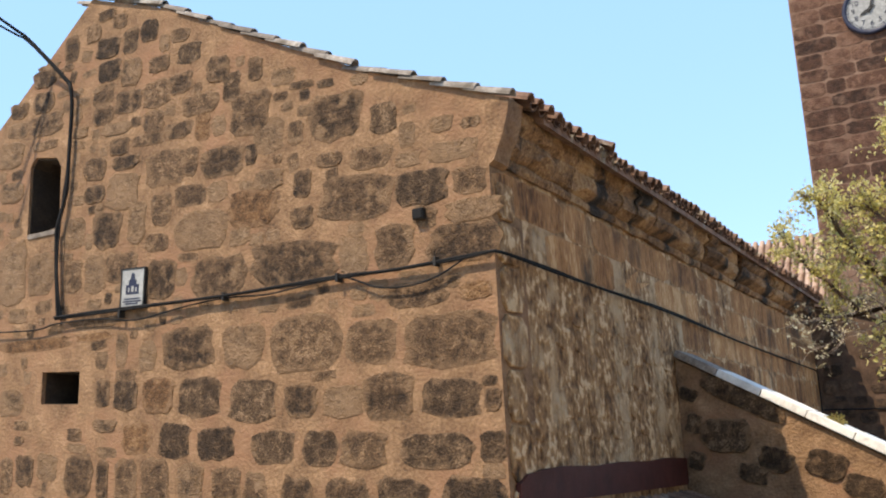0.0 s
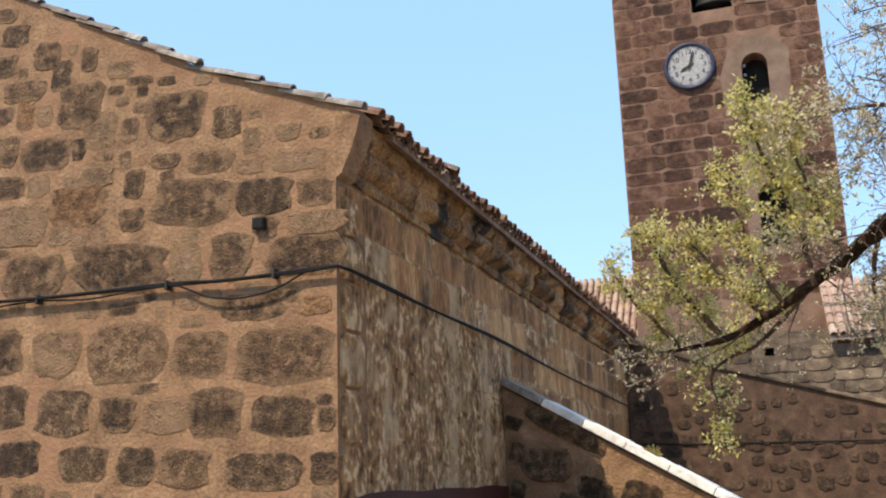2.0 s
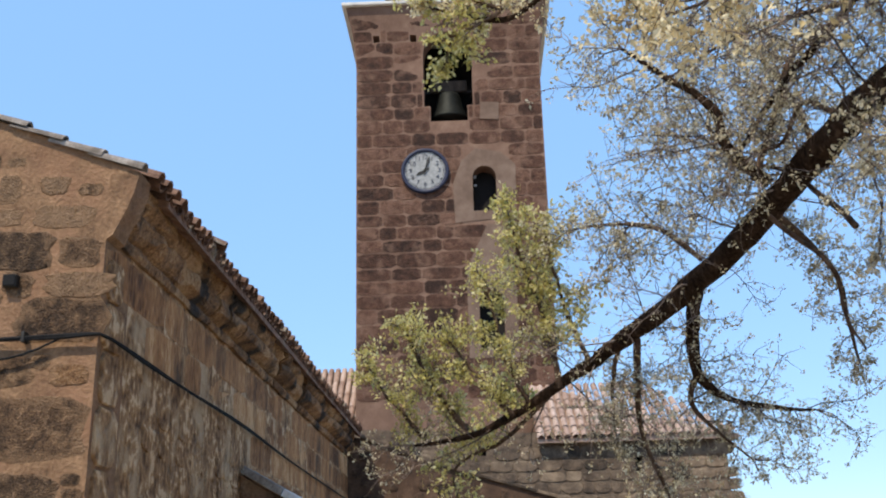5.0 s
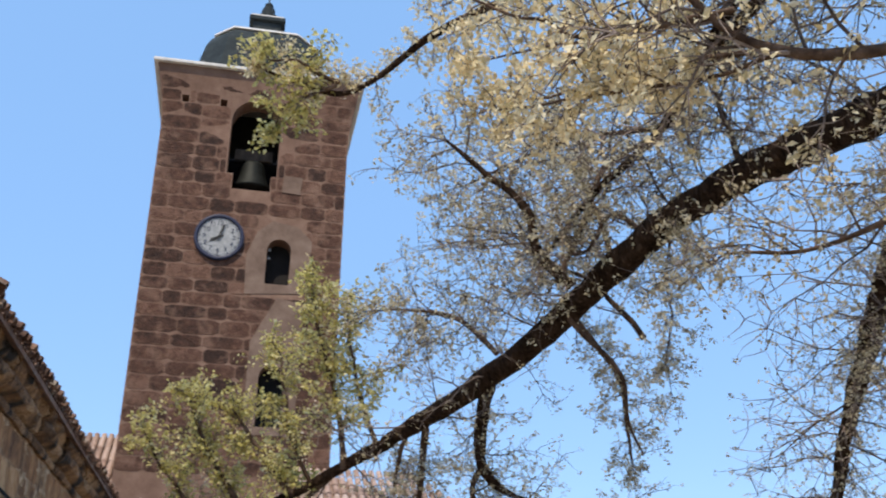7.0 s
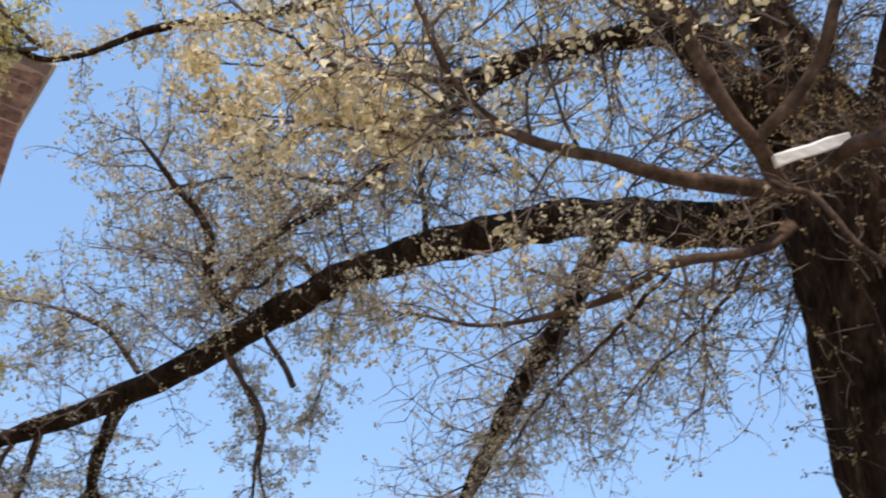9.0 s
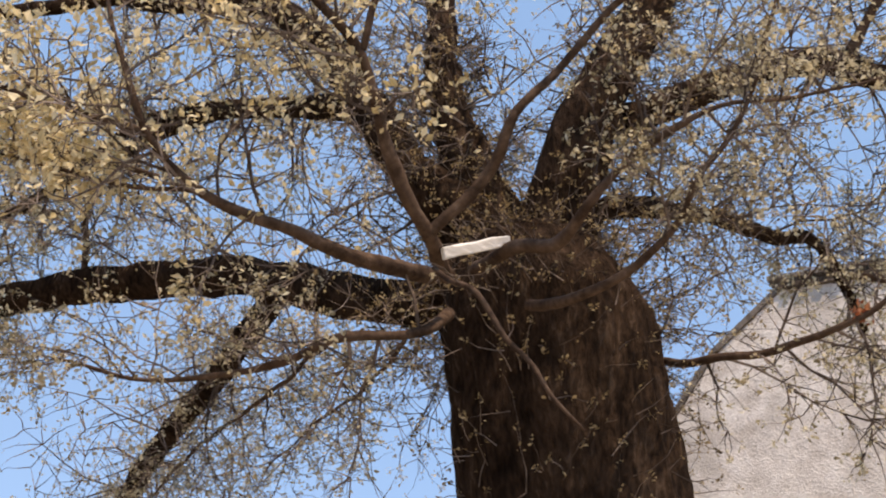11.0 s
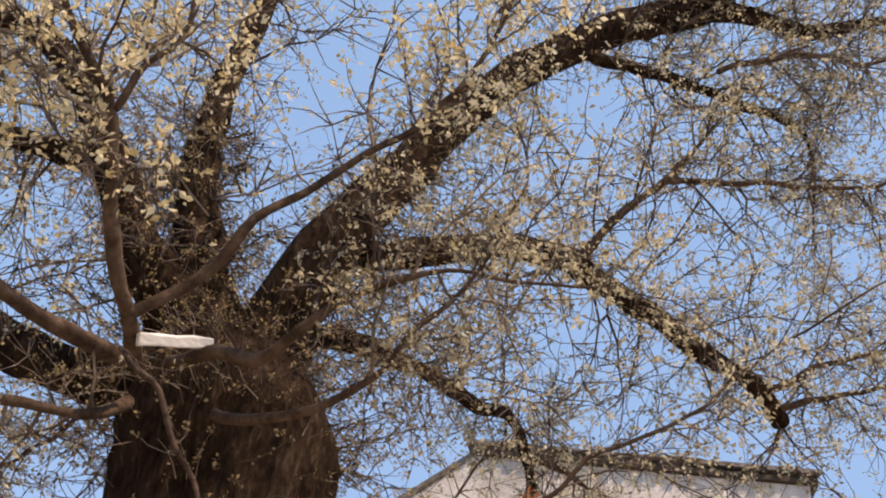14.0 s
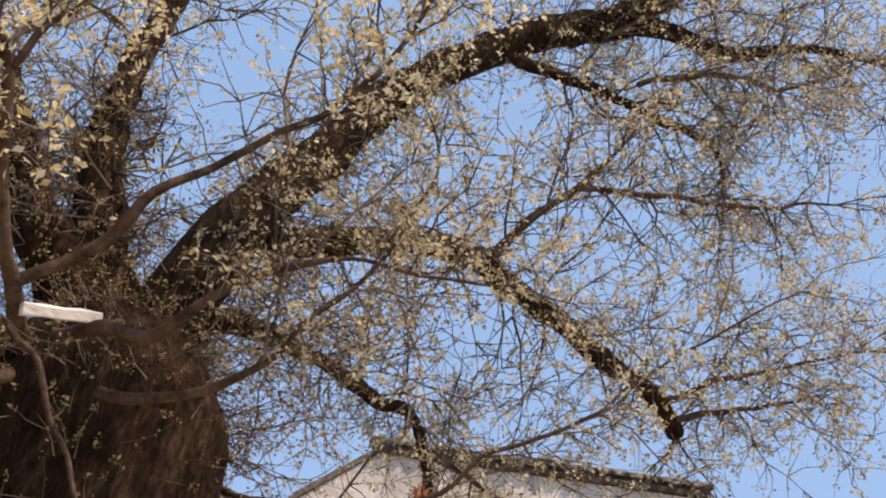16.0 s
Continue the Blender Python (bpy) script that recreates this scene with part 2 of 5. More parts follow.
STONE_YARD = material("yard_rubble_stone", [(0.014, 0.009, 0.006), (0.040, 0.024, 0.015), (0.085, 0.051, 0.032), (0.15, 0.096, 0.062)], spread=0.3, **GRIT)
smeared(STONE_YARD, (0.085, 0.050, 0.032), 0.34, 0.56)
smeared(STONE, (0.205, 0.124, 0.070), 0.40, 0.56)
smeared(STONE_MID, (0.205, 0.123, 0.068), 0.30, 0.56)
smeared(STONE_WASHED, (0.212, 0.127, 0.070), 0.22, 0.52)
smeared(STONE_RUSTY, (0.235, 0.136, 0.074), 0.34, 0.54)
smeared(ASHLAR_B, (0.36, 0.195, 0.088), 0.42, 0.54)
smeared(TOWER_STONE, (0.175, 0.099, 0.066), 0.42, 0.66)


# ---- building helpers ----
def mesh_of(bm, name):
    me = bpy.data.meshes.new(name)
    bm.to_mesh(me)
    bm.free()
    return me


def part(name, bm, mat, parent=None, label="", m=None, smooth=False, kind=""):
    me = bm if isinstance(bm, bpy.types.Mesh) else mesh_of(bm, name)
    if not me.materials:
        me.materials.append(mat)
    if smooth:
        me.polygons.foreach_set("use_smooth", [True] * len(me.polygons))
    ob = new(name, me)
    if parent is not None:
        ob.parent = parent
    if m is not None:
        ob.matrix_basis = m
    return tagged(ob, label, kind=kind)


def thing(name, at, label, category, group="", kind=""):
    e = new(name)
    e.empty_display_size = 0.2
    e.location = at
    return tagged(e, label, category, group, kind)


def box(bm, x0, x1, y0, y1, z0, z1, bevel=0.0):
    vs = bmesh.ops.create_cube(bm, size=1.0, matrix=Matrix.Translation(((x0 + x1) / 2, (y0 + y1) / 2, (z0 + z1) / 2))
                               @ Matrix.Diagonal((x1 - x0, y1 - y0, z1 - z0, 1)))["verts"]
    if bevel:
        es = list({e for v in vs for e in v.link_edges})
        bmesh.ops.bevel(bm, geom=es, offset=bevel, segments=2, affect="EDGES", profile=0.6)
    return bm


def boxed(*a, **k):
    return box(bmesh.new(), *a, **k)


def prism(outline, holes, place, depth):
    """A plate with outline and holes in (u, v), laid out by place(u, v, w), w from 0 at the face to depth behind it."""
    bm = bmesh.new()
    loops = []
    for loop in (outline, *holes):
        front = [bm.verts.new(place(u, v, 0.0)) for u, v in loop]
        back = [bm.verts.new(place(u, v, depth)) for u, v in loop]
        loops.append((front, back))
    fe = []
    be = []
    for front, back in loops:
        n = len(front)
        for i in range(n):
            fe.append(bm.edges.new((front[i], front[(i + 1) % n])))
            be.append(bm.edges.new((back[i], back[(i + 1) % n])))
            bm.faces.new((front[i], front[(i + 1) % n], back[(i + 1) % n], back[i]))
    bmesh.ops.triangle_fill(bm, use_beauty=True, use_dissolve=False, edges=fe)
    bmesh.ops.triangle_fill(bm, use_beauty=True, use_dissolve=False, edges=be)
    bmesh.ops.recalc_face_normals(bm, faces=bm.faces[:])
    return bm


def arch(x0, x1, z0, z1, n=10):
    """Outline of an opening with a round head that springs at z1."""
    r = (x1 - x0) / 2
    return [(x0, z0), (x1, z0)] + [((x0 + x1) / 2 + r * math.cos(a), z1 + r * math.sin(a)) for a in [math.pi * i / n for i in range(n + 1)]]


def lathe(bm, profile, seg, at=(0, 0, 0), turn=0.0):
    rings = []
    for r, z in profile:
        rings.append([bm.verts.new((at[0] + r * math.cos(turn + 2 * math.pi * i / seg), at[1] + r * math.sin(turn + 2 * math.pi * i / seg), at[2] + z))
                      for i in range(seg)])
    for a, b in zip(rings, rings[1:]):
        for i in range(seg):
            bm.faces.new((a[i], a[(i + 1) % seg], b[(i + 1) % seg], b[i]))
    bm.faces.new(rings[0][::-1])
    bm.faces.new(rings[-1])
    return bm


def curve_points(pts, rs, step):
    """Catmull-Rom through the points, resampled at about the given step."""
    P = [Vector(p) for p in pts]
    out = []
    for i in range(len(P) - 1):
        p0, p1, p2, p3 = P[max(i - 1, 0)], P[i], P[i + 1], P[min(i + 2, len(P) - 1)]
        n = max(1, round((p2 - p1).length / step))
        for k in range(n):
            t = k / n
            q = 0.5 * ((2 * p1) + (p2 - p0) * t + (2 * p0 - 5 * p1 + 4 * p2 - p3) * t * t + (3 * p1 - p0 - 3 * p2 + p3) * t ** 3)
            out.append((q, rs[i] + (rs[i + 1] - rs[i]) * t))
    out.append((P[-1], rs[-1]))
    return out


class Soup:
    """Collects tubes and leaves for one mesh."""

    def __init__(self):
        self.v, self.f = [], []

    def tube(self, line, seg, rough=0.0):
        base = len(self.v)
        up = Vector((0.3, 0.2, 1)).normalized()
        for i, (p, r) in enumerate(line):
            a, b = line[max(i - 1, 0)][0], line[min(i + 1, len(line) - 1)][0]
            d = (b - a).normalized()
            s = d.cross(up)
            s = s.normalized() if s.length > 1e-3 else Vector((1, 0, 0))
            w = s.cross(d)
            for k in range(seg):
                an = 2 * math.pi * k / seg
                rr = r
                if rough:
                    o = s * math.cos(an) + w * math.sin(an)
                    q = p + o * r
                    rr = r * (1 + rough * noise.noise(q * 5.0) + 0.5 * rough * noise.noise(q * 17.0))
                q = p + (s * math.cos(an) + w * math.sin(an)) * rr
                self.v.append(q[:])
        for i in range(len(line) - 1):
            for k in range(seg):
                a, b = base + i * seg + k, base + i * seg + (k + 1) % seg
                self.f.append((a, b, b + seg, a + seg))
        self.f.append(tuple(base + (len(line) - 1) * seg + k for k in range(seg)))
        return self

    def leaf(self, p, d, n, size):
        s = d.cross(n)
        s = s.normalized() if s.length > 1e-4 else Vector((1, 0, 0))
        b = len(self.v)
        w = size * 0.30
        mid = p + d * size * 0.5
        for q in (p, mid + s * w + n * size * 0.10, p + d * size - n * size * 0.08, mid - s * w + n * size * 0.10):
            self.v.append(q[:])
        self.f.append((b, b + 1, b + 2))
        self.f.append((b, b + 2, b + 3))

    def mesh(self, name):
        me = bpy.data.meshes.new(name)
        me.from_pydata(self.v, [], self.f)
        return me


def cable(name, pts, r, label, parent=None):
    s = Soup()
    s.tube(curve_points(pts, [r] * len(pts), 0.12), 8)
    me = s.mesh(name)
    if parent is None:
        return tagged(part(name, me, BLACK, smooth=True), label, "cable")
    return part(name, me, BLACK, parent, label, smooth=True)


rnd = random.Random(7)


def stone_mesh(kind, seed):
    """A unit block: x and z within half a unit, its face towards -y by one unit, with worn edges."""
    r = random.Random(seed)
    bm = bmesh.new()
    n = 16
    back, rim, face = [], [], []
    p = 14.0 if kind == "ashlar" else 7.0
    jit = 0.014 if kind == "ashlar" else 0.11
    inset = 0.965 if kind == "ashlar" else 0.93
    for i in range(n):
        a = 2 * math.pi * (i + 0.5) / n
        c, s = math.cos(a), math.sin(a)
        k = (abs(c) ** p + abs(s) ** p) ** (-1 / p) * 0.5 * (1 + r.uniform(-jit, jit))
        x, z = c * k, s * k
        back.append(bm.verts.new((x, 0.0, z)))
        rim.append(bm.verts.new((x, -0.62 + r.uniform(-0.12, 0.12), z)))
        face.append(bm.verts.new((x * inset, -1.0 + r.uniform(-0.15, 0.15), z * inset)))
    mid = bm.verts.new((r.uniform(-0.1, 0.1), -1.1 + r.uniform(-0.2, 0.1), r.uniform(-0.1, 0.1)))
    for i in range(n):
        j = (i + 1) % n
        bm.faces.new((back[i], back[j], rim[j], rim[i]))
        bm.faces.new((rim[i], rim[j], face[j], face[i]))
        bm.faces.new((face[i], face[j], mid))
    bmesh.ops.recalc_face_normals(bm, faces=bm.faces[:])
    return mesh_of(bm, "stone")


RUBBLE = [stone_mesh("rubble", 20 + i) for i in range(14)]
ASHLAR = [stone_mesh("ashlar", 60 + i) for i in range(10)]


def with_material(meshes, mat):
    out = []
    for me in meshes:
        c = me.copy()
        c.materials.append(mat)
        out.append(c)
    return out


def lay_stone(parent, meshes, m, w, h, depth, spin=0.0):
    ob = new("stone", meshes[rnd.randrange(len(meshes))])
    ob.parent = parent
    ob.matrix_basis = m @ Matrix.Rotation(spin, 4, "Y") @ Matrix.Diagonal((w * rnd.choice((-1, 1)), depth, h, 1))
    return ob


# ---- ground and distance ----
bm = bmesh.new()
for i in range(41):
    for j in range(41):
        u, v = (i - 20) / 20, (j - 20) / 20
        x, y = 1500 * u * abs(u), 1500 * v * abs(v)
        bm.verts.new((x, y, -0.02 - 0.00002 * (x * x + y * y) ** 0.9))
bm.verts.ensure_lookup_table()
for i in range(40):
    for j in range(40):
        bm.faces.new([bm.verts[k] for k in (i * 41 + j, (i + 1) * 41 + j, (i + 1) * 41 + j + 1, i * 41 + j + 1)])
tagged(part("ground", bm, GROUND, smooth=True), "unseen ground around the church, pale to bounce light", "ground", kind="structure")

bm = bmesh.new()
top, low = [], []
for i in range(121):
    a = radians(-180 + 3 * i)
    h = 46 + 16 * noise.noise(Vector((math.cos(a) * 2.2, math.sin(a) * 2.2, 0.3))) + 5 * noise.noise(Vector((math.cos(a) * 9, math.sin(a) * 9, 2)))
    top.append(bm.verts.new((900 * math.sin(a), 900 * math.cos(a), h)))
    low.append(bm.verts.new((880 * math.sin(a), 880 * math.cos(a), -40)))
for i in range(120):
    bm.faces.new((low[i], low[i + 1], top[i + 1], top[i]))
tagged(part("backdrop", bm, HILL, smooth=True), "blue hazy mountain ridge on the horizon", "hills", kind="structure")

# ---- the church hall with the gable ----
church = thing("church_hall", (0, 0, 0), "low stone church hall with a tiled gable roof", "building")
RISE = 0.062                      # the courses climb gently away from the corner
RIDGE_X, RIDGE_Z, EAVE_Z = -4.55, 6.66, 4.42


def at_gable(u, v, w):
    return (u, w, v)


big_window = [(-5.45, 4.20), (-4.96, 4.24), (-4.96, 4.90), (-5.03, 5.00), (-5.35, 5.06), (-5.43, 4.98)]
small_window = [(-5.15, 2.44), (-4.61, 2.40), (-4.60, 2.72), (-5.14, 2.76)]
gable_line = [(0.0, 0.0), (0.0, 4.53), (-0.52, 4.755), (-1.08, 4.975), (-1.99, 5.455), (-2.66, 5.80), (-3.47, 6.25), (RIDGE_X, RIDGE_Z), (-5.03, 6.26), (-5.97, 5.50), (-9.1, 3.2), (-9.1, 0.0)]
wall_a = part("gable_wall", prism(gable_line, [big_window, small_window], at_gable, 0.55), MORTAR, church, "ochre mortared rubble gable wall")
wall_b = part("eave_wall", prism([(0.552, 0.0), (13.8, 0.0), (13.8, 4.4), (0.552, 4.4)], [], lambda u, v, w: (-w, u, v), 0.6), RENDER_B, church,
              "flaking ochre rendered wall under a moulded cornice")
part("back_wall", boxed(-9.1, -0.6, 13.3, 13.8, 0, 4.4), MORTAR, church)
part("far_side_wall", boxed(-9.1, -8.6, 0.56, 13.29, 0, 3.2), MORTAR, church)
part("floor_slab", boxed(-8.6, -0.6, 0.56, 13.29, 0.0, 0.06), GROUND, church)
ROOF_LINE = [(0.26, 4.475), (-0.52, 4.785), (-1.08, 5.015), (-1.99, 5.495), (-2.66, 5.845), (-3.47, 6.29), (-4.55, 6.72)]
ROOF_TOP = [(-9.3, 3.16)] + [(x, z - 0.05) for x, z in ROOF_LINE[::-1]]
ROOF_LOW = [(x, z - 0.11) for x, z in ROOF_LINE] + [(-9.3, 3.10)]
bm = bmesh.new()
for y in (0.56, 13.9):
    for x, z in ROOF_LOW + ROOF_TOP:
        bm.verts.new((x, y, z))
bm.verts.ensure_lookup_table()
n = len(ROOF_LOW) + len(ROOF_TOP)
for a in range(n):
    b = (a + 1) % n
    bm.faces.new([bm.verts[k] for k in (a, b, b + n, a + n)])
bm.faces.new([bm.verts[k] for k in range(n)][::-1])
bm.faces.new([bm.verts[k] for k in range(n, 2 * n)])
bmesh.ops.recalc_face_normals(bm, faces=bm.faces[:])
roof = part("roof", bm, TILE, church, "clay tiled pitched roof")
# liners and backing sheets coloured dark to stand for shade inside the openings
part("window_back", boxed(-5.6, -4.8, 0.556, 0.59, 4.1, 5.2), REVEAL, church, "backing sheet with the window opening's shade in its colour")
part("vent_reveal", prism(small_window, [[(u * 0.97 - 4.875 * 0.03, v * 0.96 + 2.58 * 0.04) for u, v in small_window]], lambda u, v, w: (u, w + 0.05, v), 0.5), REVEAL, church, "vent reveal with shade put into its colour")
part("vent_back", boxed(-5.25, -4.5, 0.556, 0.6, 2.3, 2.85), REVEAL, church, "backing sheet with the vent's shade in its colour")
part("window_reveal", prism(big_window, [[(-5.425 + 0.9 * (u + 5.425) * 0 + (u + 5.2) * 0.95 + 0.225, 4.62 + (v - 4.62) * 0.95) for u, v in big_window]], lambda u, v, w: (u, w + 0.03, v), 0.5), REVEAL, church, "dark stone window reveal with shade in its colour")
part("window_sill", boxed(-5.43, -4.97, -0.015, 0.2, 4.17, 4.225, bevel=0.008), TILE_PALE, church, "pale worn stone window sill")

def half_tile(length, r0, r1, thick=0.014, seg=7):
    """A half-round roof tile along +x, arched upwards."""
    bm = bmesh.new()
    rings = []
    for x, r in ((0.0, r0), (length, r1)):
        for q in (r, r - thick):
            rings.append([bm.verts.new((x, q * math.cos(math.pi * i / seg), q * math.sin(math.pi * i / seg))) for i in range(seg + 1)])
    o0, i0, o1, i1 = rings
    for i in range(seg):
        bm.faces.new((o0[i], o0[i + 1], o1[i + 1], o1[i]))
        bm.faces.new((i0[i], i1[i], i1[i + 1], i0[i + 1]))
        bm.faces.new((o0[i], i0[i], i0[i + 1], o0[i + 1]))
        bm.faces.new((o1[i], o1[i + 1], i1[i + 1], i1[i]))
    bmesh.ops.recalc_face_normals(bm, faces=bm.faces[:])
    return bm


tile_red = mesh_of(half_tile(0.42, 0.085, 0.07), "tile")
tile_red.materials.append(TILE)
tile_eave = mesh_of(half_tile(0.42, 0.070, 0.058), "tile")
tile_eave.materials.append(TILE)
tile_pale = mesh_of(half_tile(0.44, 0.060, 0.044), "tile")
tile_pale.materials.append(TILE_PALE)
slope_r = 0.345


def lay_tile(parent, me, at, rz, ry, spin=0.0):
    ob = new("tile", me)
    ob.parent = parent
    ob.matrix_basis = Matrix.Translation(at) @ Matrix.Rotation(rz, 4, "Z") @ Matrix.Rotation(ry, 4, "Y") @ Matrix.Rotation(spin, 4, "X")
    return ob


# tiles along the verge of the gable, one lapping the next
def roof_at(x):
    for (xa, za), (xb, zb) in zip(ROOF_LINE, ROOF_LINE[1:]):
        if xb <= x <= xa:
            return za + (zb - za) * (x - xa) / (xb - xa), math.atan2(zb - za, xa - xb)
    return ROOF_LINE[0][1], slope_r


x = 0.24
while x > -4.5:
    z, ang = roof_at(x)
    lay_tile(roof, tile_pale, (x, 0.02 + rnd.uniform(-0.02, 0.02), z - 0.02 + rnd.uniform(-0.010, 0.014)), math.pi + rnd.uniform(-0.03, 0.03), -ang + 0.06, rnd.uniform(-0.15, 0.15))
    lay_tile(roof, tile_pale, (x - 0.1, 0.20, z - 0.03), math.pi, -ang + 0.04)
    x -= rnd.uniform(0.30, 0.36) * math.cos(ang)
# tile ends along the eave: covers and the channels between them
for i in range(85):
    y = 0.24 + 0.16 * i
    dip = -0.02 * math.sin(y * 0.9)
    lay_tile(roof, tile_eave, (0.31 + rnd.uniform(-0.03, 0.03), y + rnd.uniform(-0.012, 0.012), 4.455 + dip + rnd.uniform(-0.014, 0.016)), math.pi, -slope_r, rnd.uniform(-0.12, 0.12))
    lay_tile(roof, tile_eave, (0.29, y + 0.08, 4.475 + dip), math.pi, -slope_r, math.pi)
# one tile out of place
lay_tile(roof, tile_red, (0.36, 1.93, 4.46), math.pi + 0.2, -slope_r - 0.1, 0.3)

# moulded stone cornice, block by block
PROFILE = [(0.0, 3.95), (0.05, 3.95), (0.075, 3.99), (0.065, 4.03), (0.04, 4.05), (0.10, 4.07), (0.18, 4.11), (0.215, 4.17), (0.205, 4.22), (0.16, 4.255), (0.20, 4.28), (0.235, 4.32), (0.245, 4.36), (0.24, 4.42), (0.0, 4.42)]
part("kneeler", prism([(0.002, 3.93), (0.05, 3.96), (0.085, 4.06), (0.14, 4.16), (0.185, 4.28), (0.215, 4.44), (0.10, 4.485), (0.002, 4.53)], [],
                      lambda u, v, w: (u, w - 0.006 + 0.02 * noise.noise(Vector((u * 9, v * 9, w * 5))), v), 0.26), MORTAR, church, "mortared stone kneeler under the verge")
y = 0.26
while y < 13.7:
    ln = rnd.uniform(0.45, 0.85)
    bm = bmesh.new()
    wear = rnd.uniform(0.7, 1.05)
    ends = []
    for k in range(8):
        yy = y + (ln - 0.012) * k / 7
        ends.append([bm.verts.new((0.002 + max(0, px * (wear - 0.55 * abs(noise.noise(Vector((px * 7, yy * 3.1, pz * 4)))))), yy,
                                   pz + 0.022 * noise.noise(Vector((yy * 3, pz * 8, 4))))) for px, pz in PROFILE])
    n = len(PROFILE)
    for a, b in zip(ends, ends[1:]):
        for i in range(n):
            bm.faces.new((a[i], a[(i + 1) % n], b[(i + 1) % n], b[i]))
    bm.faces.new(ends[0])
    bm.faces.new(ends[-1][::-1])
    bmesh.ops.recalc_face_normals(bm, faces=bm.faces[:])
    part("cornice_block", bm, QUOIN, church)
    y += ln
# ---- fittings on the gable wall ----
plaque = thing("wall_plaque", (-3.86, 0, 3.45), "white ceramic heritage plaque with a blue church emblem", "plaque")
tilt = Matrix.Rotation(0.06, 4, "Y")
part("tile_face", boxed(-0.145, 0.145, -0.035, 0.0, -0.18, 0.18, bevel=0.004), WHITE, plaque, m=tilt)
part("border", prism([(-0.16, -0.195), (0.16, -0.195), (0.16, 0.195), (-0.16, 0.195)], [[(-0.145, -0.18), (0.145, -0.18), (0.145, 0.18), (-0.145, 0.18)]],
                     lambda u, v, w: (u, w - 0.04, v), 0.04), IRON, plaque, "thin dark border", m=tilt)
bm = prism([(-0.085, -0.06), (0.085, -0.06), (0.085, 0.03), (0.05, 0.03), (0.05, 0.07), (0.025, 0.09), (0.025, 0.125), (0.0, 0.15), (-0.025, 0.125), (-0.025, 0.09),
            (-0.05, 0.07), (-0.05, 0.03), (-0.085, 0.03)],
           [[(-0.02, -0.04), (0.02, -0.04), (0.02, 0.02), (-0.02, 0.02)], [(0.035, -0.04), (0.06, -0.04), (0.06, 0.005), (0.035, 0.005)],
            [(-0.06, -0.04), (-0.035, -0.04), (-0.035, 0.005), (-0.06, 0.005)]], lambda u, v, w: (u, w - 0.039, v), 0.004)
part("emblem", bm, NAVY, plaque, "dark blue emblem", m=tilt)
for k, (w, z) in enumerate(((0.10, -0.105), (0.12, -0.13), (0.08, -0.152))):
    part("text_bar", boxed(-w, w, -0.039, -0.034, z - 0.006, z + 0.006), NAVY, plaque, m=tilt)

junction = thing("junction_box", (-0.645, 0, 3.63), "small dark junction box screwed to the stone", "junction box")
part("case", boxed(-0.05, 0.05, -0.06, 0.0, -0.045, 0.045, bevel=0.008), IRON, junction)
part("lid", boxed(-0.044, 0.044, -0.068, -0.061, -0.039, 0.039, bevel=0.004), BLACK, junction)

wires = thing("facade_cable", (-4.9, -0.03, 3.22), "black bundled cable clipped along the stone walls", "cable")
for k in range(2):
    o = 0.016 * k
    cable("run", [(-4.92 - 4.9 * 0 + 4.9, -0.015 - o, 0.05 + o), (-4.0 + 4.9, -0.02, 0.03 + o), (-2.72 + 4.9, -0.02 - o, 0.0), (-1.47 + 4.9, -0.02, -0.01 + o), (-0.91 + 4.9, -0.02 - o, -0.02),
                  (-0.28 + 4.9, -0.025, -0.02 + o), (0.03 + 4.9, -0.02, 0.0), (0.07 + 4.9, 0.12, -0.01), (0.045 + 4.9, 1.0, -0.01 + o), (0.045 + 4.9, 2.1, -0.01), (0.045 + 4.9, 4.4, -0.01 + o),
                  (0.045 + 4.9, 7.5, -0.07), (0.045 + 4.9, 12.4, -0.12), (0.05 + 4.9, 13.45, -0.14), (0.05 + 4.9, 13.62, -0.30), (0.05 + 4.9, 13.62, -1.6)], 0.013, "", wires)
cable("drop_cable", [(0.01, -0.01, 0.04), (-0.02, -0.02, 0.5), (-0.04, -0.02, 0.95), (-0.01, -0.03, 1.02), (0.09, -0.02, 1.35), (0.11, -0.02, 1.7), (0.15, -0.03, 2.3), (0.13, -0.05, 2.53)], 0.02, "", wires)
cable("drop_cable", [(0.05, -0.01, 0.06), (0.0, -0.03, 0.6), (0.03, -0.02, 1.2), (0.13, -0.03, 1.8), (0.14, -0.04, 2.5)], 0.010, "", wires)
cable("aerial_cable", [(0.13, -0.05, 2.53), (-0.33, -0.22, 3.08), (-0.51, -0.44, 3.28), (-1.59, -1.76, 4.52)], 0.016, "", wires)
cable("aerial_cable", [(0.13, -0.05, 2.50), (-0.33, -0.22, 3.05), (-0.51, -0.44, 3.20), (-1.56, -1.76, 4.12)], 0.012, "", wires)
cable("thin_cable", [(-1.0, -0.02, 0.02), (-0.3, -0.02, -0.03), (0.0, -0.02, 0.0), (0.6, -0.02, -0.02), (1.1, -0.02, -0.09), (1.7, -0.02, -0.04), (2.2, -0.02, -0.02), (2.7, -0.02, -0.05), (3.2, -0.02, -0.02),
                     (3.55, -0.02, -0.02), (3.8, -0.02, -0.13), (4.1, -0.02, -0.17), (4.4, -0.02, -0.13), (4.68, -0.02, -0.01)], 0.008, "", wires)
for x in (0.9, 2.2, 3.45, 4.4):
    part("clip", boxed(x - 0.012, x + 0.012, -0.045, 0.03, -0.045, 0.03, bevel=0.004), IRON, wires)

